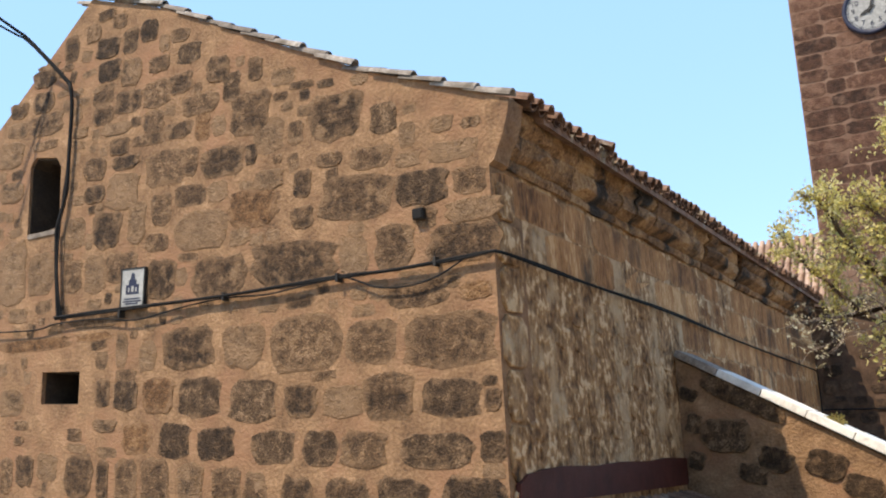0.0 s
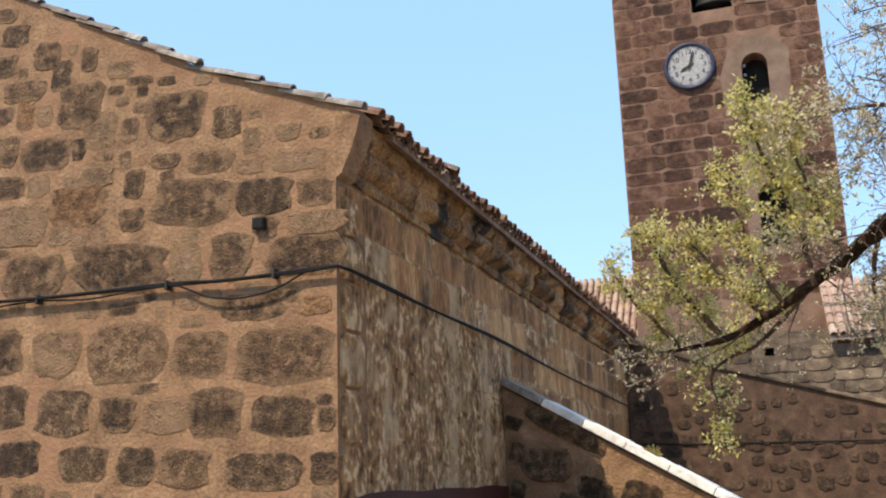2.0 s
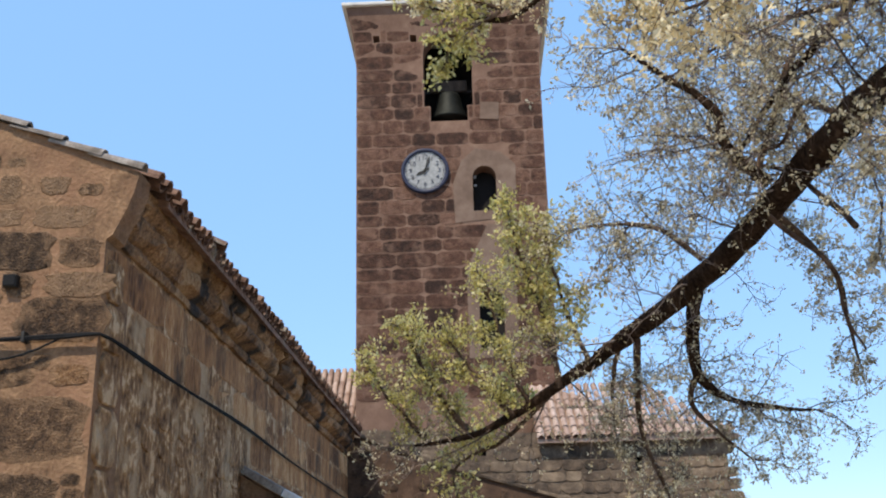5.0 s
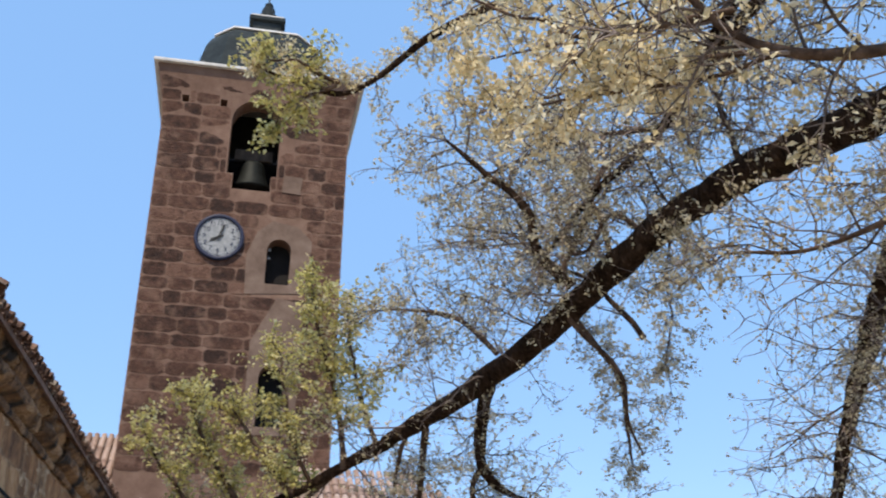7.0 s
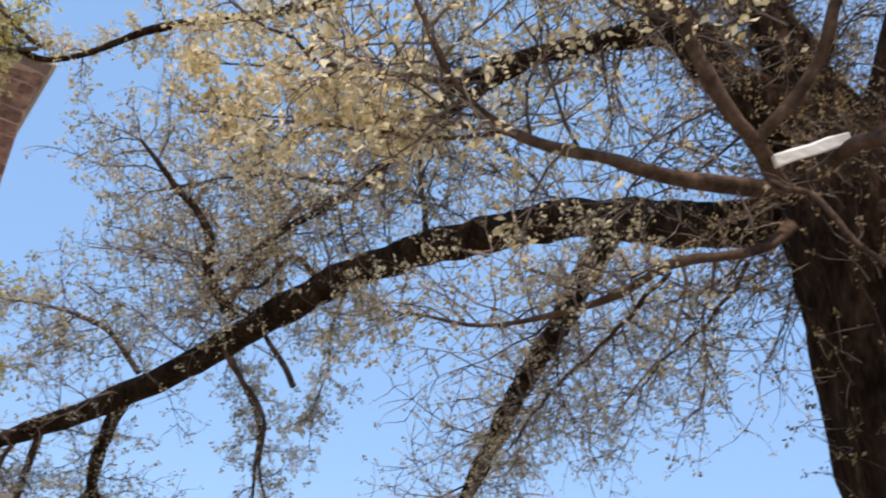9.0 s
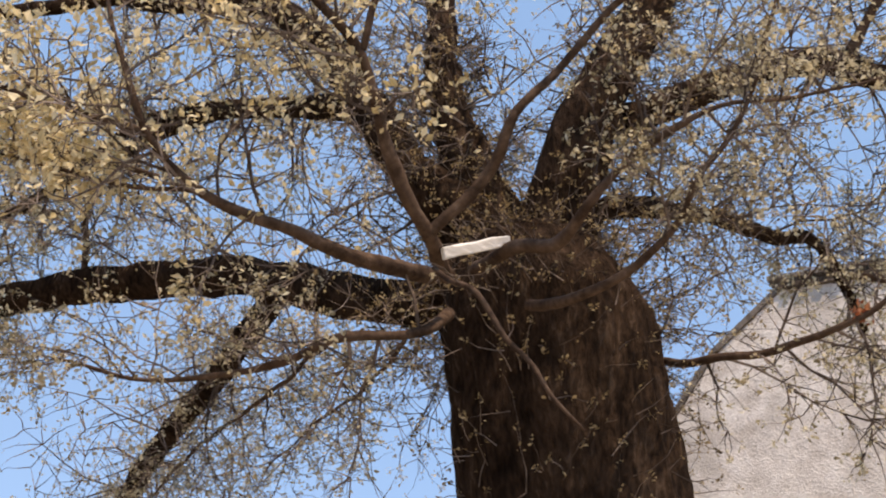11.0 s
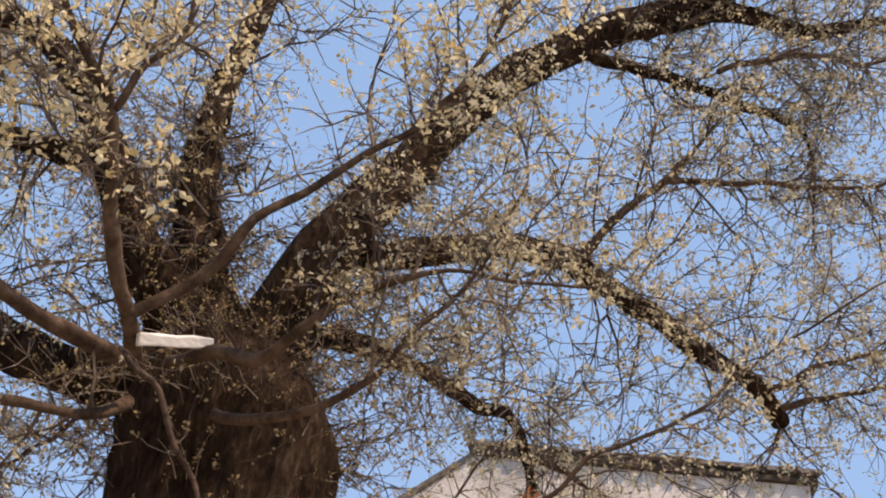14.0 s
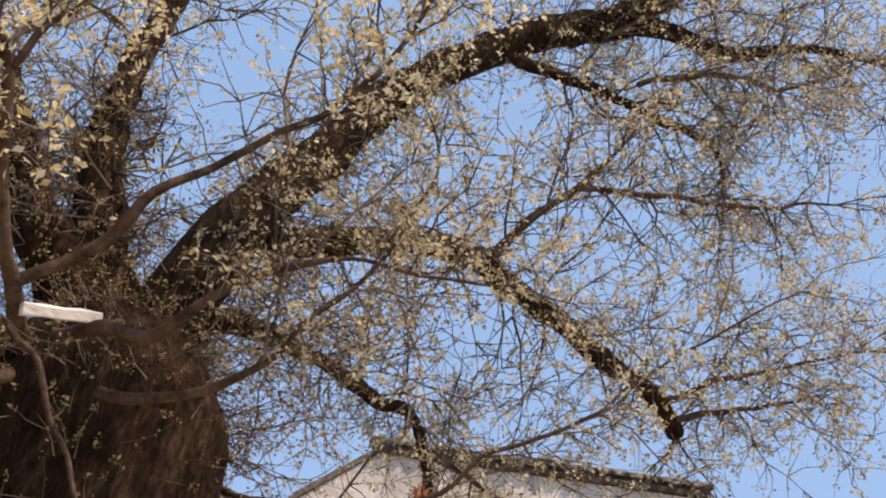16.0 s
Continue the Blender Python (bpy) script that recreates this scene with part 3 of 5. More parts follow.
# ---- sloping buttress wall with its slab, and the lean-to below ----
buttress = thing("buttress_wall", (0.0, 4.5, 0), "low sloping rubble wall capped with pale slabs", "wall")
bw = part("masonry", prism([(0.006, 0.0), (3.2, 0.0), (3.2, 0.85), (0.006, 2.70)], [], lambda u, v, w: (u, w - 0.03, v), 0.5), MORTAR, buttress)
sl = math.atan2(1.85, 3.2)
for k in range(6):
    a, b = 0.01 + 0.52 * k, 0.01 + 0.52 * (k + 1) - 0.008
    bm = boxed(a, b, -0.09, 0.55, 0.0, 0.085 + 0.012 * rnd.random(), bevel=0.012)
    # first slab greyer for dirt and eave shade, the rest white as in sun
    part("slab", bm, SLAB if k else TILE_PALE, buttress, m=Matrix.Translation((0.0, 0, 2.725)) @ Matrix.Rotation(sl, 4, "Y") @ pose(0, 0, 0))
lean = thing("lean_to_roof", (0.0, 0.1, 0), "small tiled lean-to roof with dark red flashing", "roof")
part("flashing", prism([(0.0, 1.30), (4.30, 1.30), (4.30, 1.585), (3.6, 1.60), (3.1, 1.575), (2.2, 1.585), (1.6, 1.56), (0.9, 1.575), (0.5, 1.56), (0.15, 1.53), (0.0, 1.46)], [], lambda u, v, w: (0.05 - w, u, v), 0.046), RED_PAINT, lean,
     "dark red painted flashing strip")
part("deck", prism([(0.004, 1.15), (1.7, 0.57), (1.7, 0.51), (0.004, 1.09)], [], lambda u, v, w: (u, w, v), 4.30), WOOD, lean)
for r_ in range(4):
    for c_ in range(20):
        x0 = 0.03 + 0.36 * r_
        lay_tile(lean, tile_red, (x0, 0.10 + 0.213 * c_, 1.18 - 0.341 * x0 + 0.01 * rnd.random()), rnd.uniform(-0.04, 0.04), 0.30)
weed = Soup()
for k in range(90):
    d = Vector((rnd.uniform(-1, 1), rnd.uniform(-1, 1), rnd.uniform(0.2, 1.5))).normalized()
    p = Vector((1.63, 4.62, 1.83)) + d * rnd.uniform(0.02, 0.12)
    weed.leaf(p, d, Vector((rnd.uniform(-1, 1), rnd.uniform(-1, 1), 0.3)).normalized(), rnd.uniform(0.04, 0.08))
tagged(part("weed", weed.mesh("weed"), PLANT), "dry yellow weed growing on the slab edge", "plant")

# ---- rust-coloured yard wall that runs to the tower foot ----
yard = thing("yard_wall", (0, 13.81, 0), "rust-coloured rubble yard wall with a sloping top", "wall")
yard_top = [(0.0, 4.38), (0.26, 4.33), (1.99, 3.68), (3.78, 3.15), (5.96, 2.52), (9.0, 1.7)]
yard_masonry = part("masonry", prism([(0.0, 0.0), (9.0, 0.0)] + yard_top[::-1], [], lambda u, v, w: (u, w, v), 0.5), RUST_WALL, yard)
for (xa, za), (xb, zb) in zip(yard_top[1:], yard_top[2:]):
    n = max(1, round((xb - xa) / 0.55))
    for k in range(n):
        x0, x1 = xa + (xb - xa) * k / n, xa + (xb - xa) * (k + 1) / n
        ang = math.atan2(zb - za, xb - xa)
        part("coping_stone", boxed(0, (x1 - x0) / math.cos(ang) - 0.02, -0.06, 0.56, 0.0, rnd.uniform(0.05, 0.09), bevel=0.015), GREY_STONE, yard,
             m=Matrix.Translation((x0, 0, za + (zb - za) * k / n)) @ Matrix.Rotation(-ang, 4, "Y"))
cable("low_cable", [(0.06, -0.02, 2.35), (1.6, -0.03, 2.28), (3.2, -0.03, 2.25), (5.5, -0.03, 2.17), (7.5, -0.03, 1.9)], 0.014, "thin black cable", yard)

# ---- aisle beside the tower ----
aisle = thing("church_aisle", (0, 20, 0), "grey rubble church aisle with a hipped tile roof", "building")
def aisle_place(u, v, w):
    return (u, w, v)
slit = [(6.72, 4.05), (6.90, 4.05), (6.90, 4.50), (6.72, 4.50)]
hole = [(2.62, 4.62), (2.86, 4.62), (2.86, 4.82), (2.62, 4.82)]
aisle_wall = part("front_wall", prism([(-0.6, 0.0), (9.1, 0.0), (9.1, 4.95), (-0.6, 5.4)], [slit, hole], aisle_place, 0.6), GREY_STONE, aisle)
part("side_wall", boxed(8.5, 9.1, 0.602, 5.0, 0.0, 4.95), GREY_STONE, aisle)
# dark sheets close the slit and the hole, interior shade as colour
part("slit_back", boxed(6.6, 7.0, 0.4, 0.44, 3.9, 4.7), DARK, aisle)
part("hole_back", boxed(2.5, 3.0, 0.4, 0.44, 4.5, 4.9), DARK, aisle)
bm = prism([(9.0, 0.0), (10.6, 0.0), (10.6, 2.2), (10.2, 2.56), (9.6, 3.15), (9.11, 3.45), (9.0, 3.45)], [], lambda u, v, w: (u, w + 0.1, v), 0.9)
part("corner_buttress", bm, GREY_STONE, aisle)
bm = bmesh.new()
RP = [(4.2, -0.25, 4.97), (9.4, -0.25, 4.97), (9.3, 4.0, 5.02), (7.6, 3.2, 6.05), (5.0, 2.75, 6.80), (4.2, 2.75, 6.95)]
tv = [bm.verts.new(p) for p in RP]
bv = [bm.verts.new((p[0], p[1], p[2] - 0.10)) for p in RP]
for q in ((0, 1, 3), (1, 2, 3), (0, 3, 4), (0, 4, 5)):
    bm.faces.new([tv[k] for k in q])
bm.faces.new(bv[::-1])
for k in range(6):
    bm.faces.new((tv[k], tv[(k + 1) % 6], bv[(k + 1) % 6], bv[k]))
bmesh.ops.recalc_face_normals(bm, faces=bm.faces[:])
aroof = part("roof", bm, TILE_FAR, aisle, "pinkish clay tile roof")
tile_far = mesh_of(half_tile(1.0, 0.10, 0.085, seg=5), "tile")
tile_far.materials.append(TILE_FAR)
for c_ in range(23):
    x = 4.3 + 0.225 * c_
    f = min(1.0, max(0.15, (9.4 - x) / 1.9))
    rise = (6.80 - 4.97) / 3.0
    ln = 3.2 * f
    n = max(1, round(ln / 0.5))
    for k in range(n):
        ob = new("tile", tile_far)
        ob.parent = aroof
        yy = -0.30 + ln * k / n
        ob.matrix_basis = Matrix.Translation((x, yy, 5.0 + (yy + 0.25) * rise + 0.01)) @ Matrix.Rotation(math.pi / 2, 4, "Z") @ Matrix.Rotation(-math.atan(rise), 4, "Y") @ Matrix.Diagonal((ln / n * 1.08, 1, 1, 1))

# ---- nave roof seen between hall and tower ----
nave = thing("church_nave", (-9, 24, 0), "church nave behind the tower with a tiled roof", "building")
part("wall", boxed(-4.0, 8.0, 1.5, 12.0, 0.0, 6.0), GREY_STONE, nave)
bm = bmesh.new()
NP = [(-4.6, 0.9, 5.9), (8.05, 0.9, 5.9), (8.05, 3.4, 8.45), (-4.6, 3.4, 8.45)]
tv = [bm.verts.new(p) for p in NP]
bv = [bm.verts.new((p[0], p[1] + 0.1, p[2] - 0.12)) for p in NP]
bm.faces.new(tv)
bm.faces.new(bv[::-1])
for k in range(4):
    bm.faces.new((tv[k], tv[(k + 1) % 4], bv[(k + 1) % 4], bv[k]))
bmesh.ops.recalc_face_normals(bm, faces=bm.faces[:])
nroof = part("roof", bm, TILE_FAR, nave)
for c_ in range(28):
    for k in range(5):
        ob = new("tile", tile_far)
        ob.parent = nroof
        ob.matrix_basis = Matrix.Translation((2.0 + 0.225 * c_, 0.85 + 0.5 * k, 5.93 + 0.51 * k)) @ Matrix.Rotation(math.pi / 2, 4, "Z") @ Matrix.Rotation(-math.atan2(2.55, 2.5), 4, "Y") @ Matrix.Diagonal((0.76, 1, 1, 1))

# ---- bell tower ----
TX0, TX1, TY, TD = -0.90, 5.10, 22.79, 6.0
tower = thing("bell_tower", (2.1, TY, 0), "tall reddish-brown ashlar bell tower with a clock", "tower")
def tower_place(u, v, w):
    flare = 0.0
    if v > 17.5:
        s = (v - 17.5) / 2.4
        flare = 0.30 * s * s + 0.07 * s
    k = 1 + flare / 3.0
    return ((u - 2.1) * k, w - flare * (1 if w < 1 else 0), v)
belfry = [(1.50, 15.6), (2.70, 15.6), (2.70, 16.14), (2.88, 16.14)] + [(2.09 + 0.79 * math.cos(a), 18.0 + 0.79 * math.sin(a)) for a in [math.pi * i / 10 for i in range(11)]] + [(1.30, 16.14), (1.50, 16.14)]
putlog = [[(u - 0.11, v - 0.13), (u + 0.10, v - 0.12), (u + 0.11, v + 0.11), (u - 0.10, v + 0.12)] for u, v in ((-0.16, 18.62), (1.02, 18.60))]
arch_win = arch(2.78, 3.52, 12.48, 13.62)
low_win = arch(2.85, 3.60, 8.05, 9.55)
edge_l = [(TX0, z) for z in (19.72, 19.2, 18.6, 18.0, 17.5)]
edge_r = [(TX1, z) for z in (17.5, 18.0, 18.6, 19.2, 19.72)]
tower_wall = part("front_wall", prism([(TX0, 0), (TX1, 0)] + edge_r + edge_l, [belfry, arch_win, low_win] + putlog, tower_place, 0.7), TOWER_JOINT, tower, "brown sandstone ashlar front")
def side(u0, sgn):
    bm = bmesh.new()
    rows = []
    for z in (0, 17.5, 18.0, 18.6, 19.2, 19.72):
        f = tower_place(TX0, z, 0)
        fl = -f[1]
        rows.append([bm.verts.new((sgn * (3.0 + fl), 0.702 if z <= 17.5 else 0.702, z)), bm.verts.new((sgn * (3.0 + fl), TD + fl, z)),
                     bm.verts.new((sgn * 2.4, TD + fl, z)), bm.verts.new((sgn * 2.4, 0.702, z))])
    for a, b in zip(rows, rows[1:]):
        for i in range(4):
            bm.faces.new((a[i], a[(i + 1) % 4], b[(i + 1) % 4], b[i]))
    bm.faces.new(rows[0])
    bm.faces.new(rows[-1])
    bmesh.ops.recalc_face_normals(bm, faces=bm.faces[:])
    return bm
part("side_wall", side(0, -1), TOWER_STONE, tower)
part("side_wall", side(0, 1), TOWER_STONE, tower)
part("rear_wall", boxed(-2.39, 2.39, TD - 0.6, TD, 0, 19.72), TOWER_STONE, tower)
part("belfry_floor", boxed(-2.39, 2.39, 0.71, TD - 0.61, 15.3, 15.5), WOOD, tower)
# dark sheets behind belfry, putlog holes and windows carry the interior shade
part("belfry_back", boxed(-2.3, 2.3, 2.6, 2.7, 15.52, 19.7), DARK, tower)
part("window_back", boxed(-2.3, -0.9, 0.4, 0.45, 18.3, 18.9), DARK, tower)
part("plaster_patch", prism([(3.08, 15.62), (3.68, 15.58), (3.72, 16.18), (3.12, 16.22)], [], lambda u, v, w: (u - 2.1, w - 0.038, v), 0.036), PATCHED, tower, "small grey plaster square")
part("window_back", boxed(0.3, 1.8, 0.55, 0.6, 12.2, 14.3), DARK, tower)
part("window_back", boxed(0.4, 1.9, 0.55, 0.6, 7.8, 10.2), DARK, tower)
part("window_bar", boxed(0.72, 0.80, 0.18, 0.24, 13.66, 13.74), WHITE, tower)
part("window_bar", boxed(0.72, 0.80, 0.18, 0.24, 13.38, 13.44), WHITE, tower)
part("plaster_patch", prism([(2.2, 12.1), (4.1, 12.25), (4.15, 14.0), (3.7, 14.45), (2.9, 14.6), (2.45, 14.2), (2.15, 13.4)], [arch_win],
                            lambda u, v, w: (u - 2.1, w - 0.02, v), 0.018), PATCHED, tower, "smooth greyish plaster round the arched window")
part("plaster_patch", prism([(2.5, 7.8), (4.0, 7.8), (4.0, 11.9), (3.2, 12.05), (2.5, 10.6)], [low_win], lambda u, v, w: (u - 2.1, w - 0.02, v), 0.018), PATCHED, tower,
     "smooth greyish plaster below the arched window")
part("roof_ledge", boxed(-3.45, 3.45, -0.45, TD + 0.45, 19.725, 19.845, bevel=0.03), PALE_LEDGE, tower, "pale stone ledge round the tower top")
def square_loft(profile, cx, cy):
    bm = bmesh.new()
    rows = []
    for hw, z in profile:
        k = hw * 0.62
        rows.append([bm.verts.new((cx + a * hw, cy + b * hw, z)) for a, b in ((-1, -0.62), (-0.62, -1), (0.62, -1), (1, -0.62), (1, 0.62), (0.62, 1), (-0.62, 1), (-1, 0.62))])
    for a, b in zip(rows, rows[1:]):
        for i in range(8):
            bm.faces.new((a[i], a[(i + 1) % 8], b[(i + 1) % 8], b[i]))
    bm.faces.new(rows[0][::-1])
    bm.faces.new(rows[-1])
    return bm
dome = part("dome", square_loft([(2.95, 19.85), (2.62, 20.10), (2.36, 20.54), (2.22, 21.03), (2.12, 21.52), (2.02, 21.95), (1.88, 22.25), (1.72, 22.43)], 0, 3.0), LEAD, tower, "dark lead-covered bell-shaped dome")
# cap coloured pale to stand for the white highlight along the top edge
part("dome_cap", square_loft([(1.80, 22.45), (1.78, 22.53), (1.2, 22.74), (0.75, 22.8)], 0, 3.0), PALE_LEDGE, dome, "flat dome cap, pale for the highlight on the top edge")
part("lantern_plinth", boxed(-0.66, 0.66, 2.34, 3.66, 23.74, 23.90, bevel=0.03), LEAD, dome)
part("lantern_neck", boxed(-0.52, 0.52, 2.48, 3.52, 22.79, 23.735, bevel=0.03), LEAD, dome)
part("plinth_cap", boxed(-0.60, 0.60, 2.4, 3.6, 23.905, 23.99, bevel=0.02), PALE_LEDGE, dome)
part("finial", lathe(bmesh.new(), [(0.46, 0.0), (0.44, 0.10), (0.34, 0.16), (0.36, 0.30), (0.26, 0.38), (0.24, 0.62), (0.15, 0.70), (0.16, 0.85), (0.06, 0.95)], 14, (0, 3.0, 23.995)), LEAD, dome, smooth=False)
part("cross", box(box(boxed(-0.03, 0.03, 2.97, 3.03, 24.90, 26.09), -0.36, 0.36, 2.975, 3.025, 25.60, 25.67), -0.03, 0.03, 2.974, 3.026, 26.09, 26.22), IRON, dome, "wrought iron cross")

bell = thing("church_bell", (2.09, TY + 1.1, 16.2), "dark bronze church bell hanging in the belfry", "bell")
part("bell_body", lathe(bmesh.new(), [(0.68, -0.15), (0.67, -0.08), (0.56, 0.10), (0.46, 0.40), (0.41, 0.70), (0.36, 0.84), (0.18, 0.92)], 28), BRONZE, bell, smooth=True)
part("yoke", boxed(-0.62, 0.62, -0.12, 0.12, 0.95, 1.35, bevel=0.04), WOOD, bell, "heavy timber yoke")
part("axle", boxed(-0.85, 0.85, -0.04, 0.04, 0.93, 1.0), IRON, bell)
part("bracket", boxed(-0.9, -0.79, -0.15, 0.15, 0.75, 1.05), IRON, bell)
part("bracket", boxed(0.79, 0.9, -0.15, 0.15, 0.75, 1.05), IRON, bell)

clock = thing("tower_clock", (1.29, TY - 0.06, 13.86), "round white clock dial with a dark blue rim", "clock")
FACE = Matrix.Rotation(math.pi / 2, 4, "X")
part("dial", lathe(bmesh.new(), [(0.66, -0.02), (0.66, 0.03)], 48), WHITE, clock, m=FACE)
bm = bmesh.new()
rings = [[bm.verts.new((r * math.cos(2 * math.pi * i / 48), z, r * math.sin(2 * math.pi * i / 48))) for i in range(48)] for r, z in ((0.76, 0.04), (0.76, -0.05), (0.73, -0.075), (0.645, -0.06), (0.635, -0.02))]
for a, b in zip(rings, rings[1:]):
    for i in range(48):
        bm.faces.new((a[i], a[(i + 1) % 48], b[(i + 1) % 48], b[i]))
bmesh.ops.recalc_face_normals(bm, faces=bm.faces[:])
part("rim", bm, NAVY, clock, "dark navy metal rim", smooth=True)
for k in range(60):
    r0 = 0.575 if k % 5 else 0.56
    w = 0.008 if k % 5 else 0.018
    part("minute_mark", boxed(-w, w, -0.038, -0.031, r0, 0.625), NAVY, clock, m=Matrix.Rotation(2 * math.pi * k / 60, 4, "Y"))
for k in range(1, 13):
    cu = bpy.data.curves.new("numeral", "FONT")
    cu.body = str(k)
    cu.size = 0.22
    cu.align_x, cu.align_y = "CENTER", "CENTER"
    cu.extrude = 0.004
    tmp = bpy.data.objects.new("numeral", cu)
    me = bpy.data.meshes.new_from_object(tmp)
    bpy.data.objects.remove(tmp)
    me.materials.clear()
    a = 2 * math.pi * k / 12
    part("numeral", me, NAVY, clock, m=Matrix.Translation((0.455 * math.sin(a), -0.036, 0.455 * math.cos(a))) @ FACE)
def pointer(length, w, angle, y):
    bm = prism([(-w, -0.14), (w, -0.14), (w * 0.6, 0), (w * 1.3, length * 0.6), (0, length), (-w * 1.3, length * 0.6), (-w * 0.6, 0)], [], lambda u, v, d: (u, d, v), 0.01)
    part("pointer", bm, IRON, clock, "black clock pointer", m=Matrix.Translation((0, y, 0)) @ Matrix.Rotation(angle, 4, "Y"))
pointer(0.34, 0.04, radians(241), -0.055)
pointer(0.52, 0.03, radians(18), -0.07)
part("hub", lathe(bmesh.new(), [(0.05, 0.03), (0.05, 0.09)], 16), IRON, clock, m=FACE)

# ---- whitewashed house beyond the tree ----
house = thing("whitewashed_house", (13.9, -3.35, 0), "whitewashed house with a tiled eave beyond the tree", "house")
hd = math.atan2(-4.25, 0.67)
HM = Matrix.Rotation(hd, 4, "Z")
def house_place(u, v, w):
    return (u, w, v)
win_h = [(1.55, 4.3), (2.3, 4.3), (2.3, 5.6), (1.55, 5.6)]
part("front_wall", prism([(-3.2, 0.0), (4.25, 0.0), (4.25, 7.72), (0.05, 7.86), (-0.88, 7.1), (-1.40, 6.4), (-3.2, 4.2)], [win_h], house_place, 0.4), WHITEWASH, house, m=HM)
part("side_wall", boxed(3.85, 4.25, 0.402, 7.0, 0, 7.7), WHITEWASH, house, m=HM)
part("window_pane", boxed(1.5, 2.35, 0.2, 0.23, 4.25, 5.65), DARK, house, m=HM)
part("window_frame", prism([(1.5, 4.25), (2.35, 4.25), (2.35, 5.65), (1.5, 5.65)], [[(1.58, 4.33), (2.27, 4.33), (2.27, 5.57), (1.58, 5.57)]], lambda u, v, w: (u, w + 0.12, v), 0.06), WOOD, house, m=HM)
part("eave_board", prism([(0.0, 7.87), (4.35, 7.73), (4.35, 7.80), (0.0, 7.94)], [], lambda u, v, w: (u, w - 0.06, v), 0.5), WOOD, house, m=HM)
part("roof", prism([(-0.1, 8.0), (4.4, 7.86), (4.4, 7.92), (-0.1, 8.06)], [], lambda u, v, w: (u, w * math.cos(0.25) - 0.08, v + w * math.sin(0.25)), 7.0), TILE_PALE, house, m=HM)
for k in range(22):
    ob = new("tile", tile_pale)
    ob.parent = house
    ob.matrix_basis = HM @ Matrix.Translation((0.0 + 0.205 * k, -0.13, 7.97 - 0.0333 * 0.205 * k + rnd.uniform(-0.015, 0.015))) @ Matrix.Rotation(math.pi / 2, 4, "Z") @ Matrix.Rotation(-0.25, 4, "Y")
part("verge_strip", prism([(0.05, 7.87), (-0.88, 7.11), (-1.40, 6.41), (-3.2, 4.21), (-3.24, 4.26), (-1.45, 6.47), (-0.92, 7.18), (0.05, 7.96)], [], lambda u, v, w: (u, w - 0.03, v), 0.3), TILE_PALE, house, "thin tile edge of the sloping wall top", m=HM)
shed = thing("low_house", (11.85, 4.96, 0), "low pale rendered house behind the tree", "house")
SM = Matrix.Rotation(radians(-44), 4, "Z")
part("wall", boxed(0.1, 9.0, 0.2, 5.0, 0.0, 4.52), WHITEWASH, shed, m=SM)
part("eave", boxed(0.0, 9.3, 0.0, 5.2, 4.54, 4.66, bevel=0.02), GREY_STONE, shed, m=SM)

# ---- the old tree ----
tree = thing("old_elm_tree", (5.95, -4.6, 0), "old broad tree with rough bark and young yellow leaves", "tree")
TREE_AT = Vector((5.95, -4.6, 0))
KEEP_OFF = Vector((2.45, -6.6, 1.5))
twigs = Soup()
crowns = {"pale": Soup(), "olive": Soup(), "green": Soup(), "bud": Soup()}
trng = random.Random(11)


def rand_dir(r):
    while True:
        v = Vector((r.uniform(-1, 1), r.uniform(-1, 1), r.uniform(-1, 1)))
        if 0.05 < v.length < 1:
            return v.normalized()


def leaves_at(p, d, n, size, crown):
    many = n if crown == "green" else round(1.4 * n) if crown == "pale" else 2 * n
    size = size * {"green": 1.0, "pale": 0.95}.get(crown, 0.75)
    for _ in range(many):
        dd = (d * 0.5 + rand_dir(trng)).normalized()
        nn = (rand_dir(trng) + Vector((0, 0, 0.4))).normalized()
        crowns[crown].leaf(p - TREE_AT + rand_dir(trng) * size * 0.8, dd, nn, size * trng.uniform(0.45, 1.3))


def twig(p, d, length, r, level, crown, size, droop):
    n = 5 if level == 1 else 3
    line, q = [(p - TREE_AT, r)], p
    pts = [p]
    for i in range(n):
        d = (d + rand_dir(trng) * 0.42 + Vector((0, 0, -droop))).normalized()
        q = q + d * length / n
        if (q - KEEP_OFF).length < 1.5:
            break
        line.append((q - TREE_AT, r * (1 - 0.75 * (i + 1) / n)))
        pts.append((q, d))
    if len(line) < 2:
        return
    twigs.tube(line, 4 if level == 1 else 3)
    for q, dq in pts[1:]:
        if level == 1:
            for _ in range(trng.choice((3, 3, 4))):
                side = (dq * 0.5 + rand_dir(trng) * 0.9).normalized()
                twig(q, side, length * trng.uniform(0.22, 0.45), r * 0.5, 2, crown, size, droop)
        else:
            if trng.random() < 0.6:
                leaves_at(q, dq, trng.choice((1, 1, 2)), size, crown)
    if level == 2 and trng.random() < 0.85:
        leaves_at(pts[-1][0], pts[-1][1], trng.choice((2, 3, 4)), size, crown)


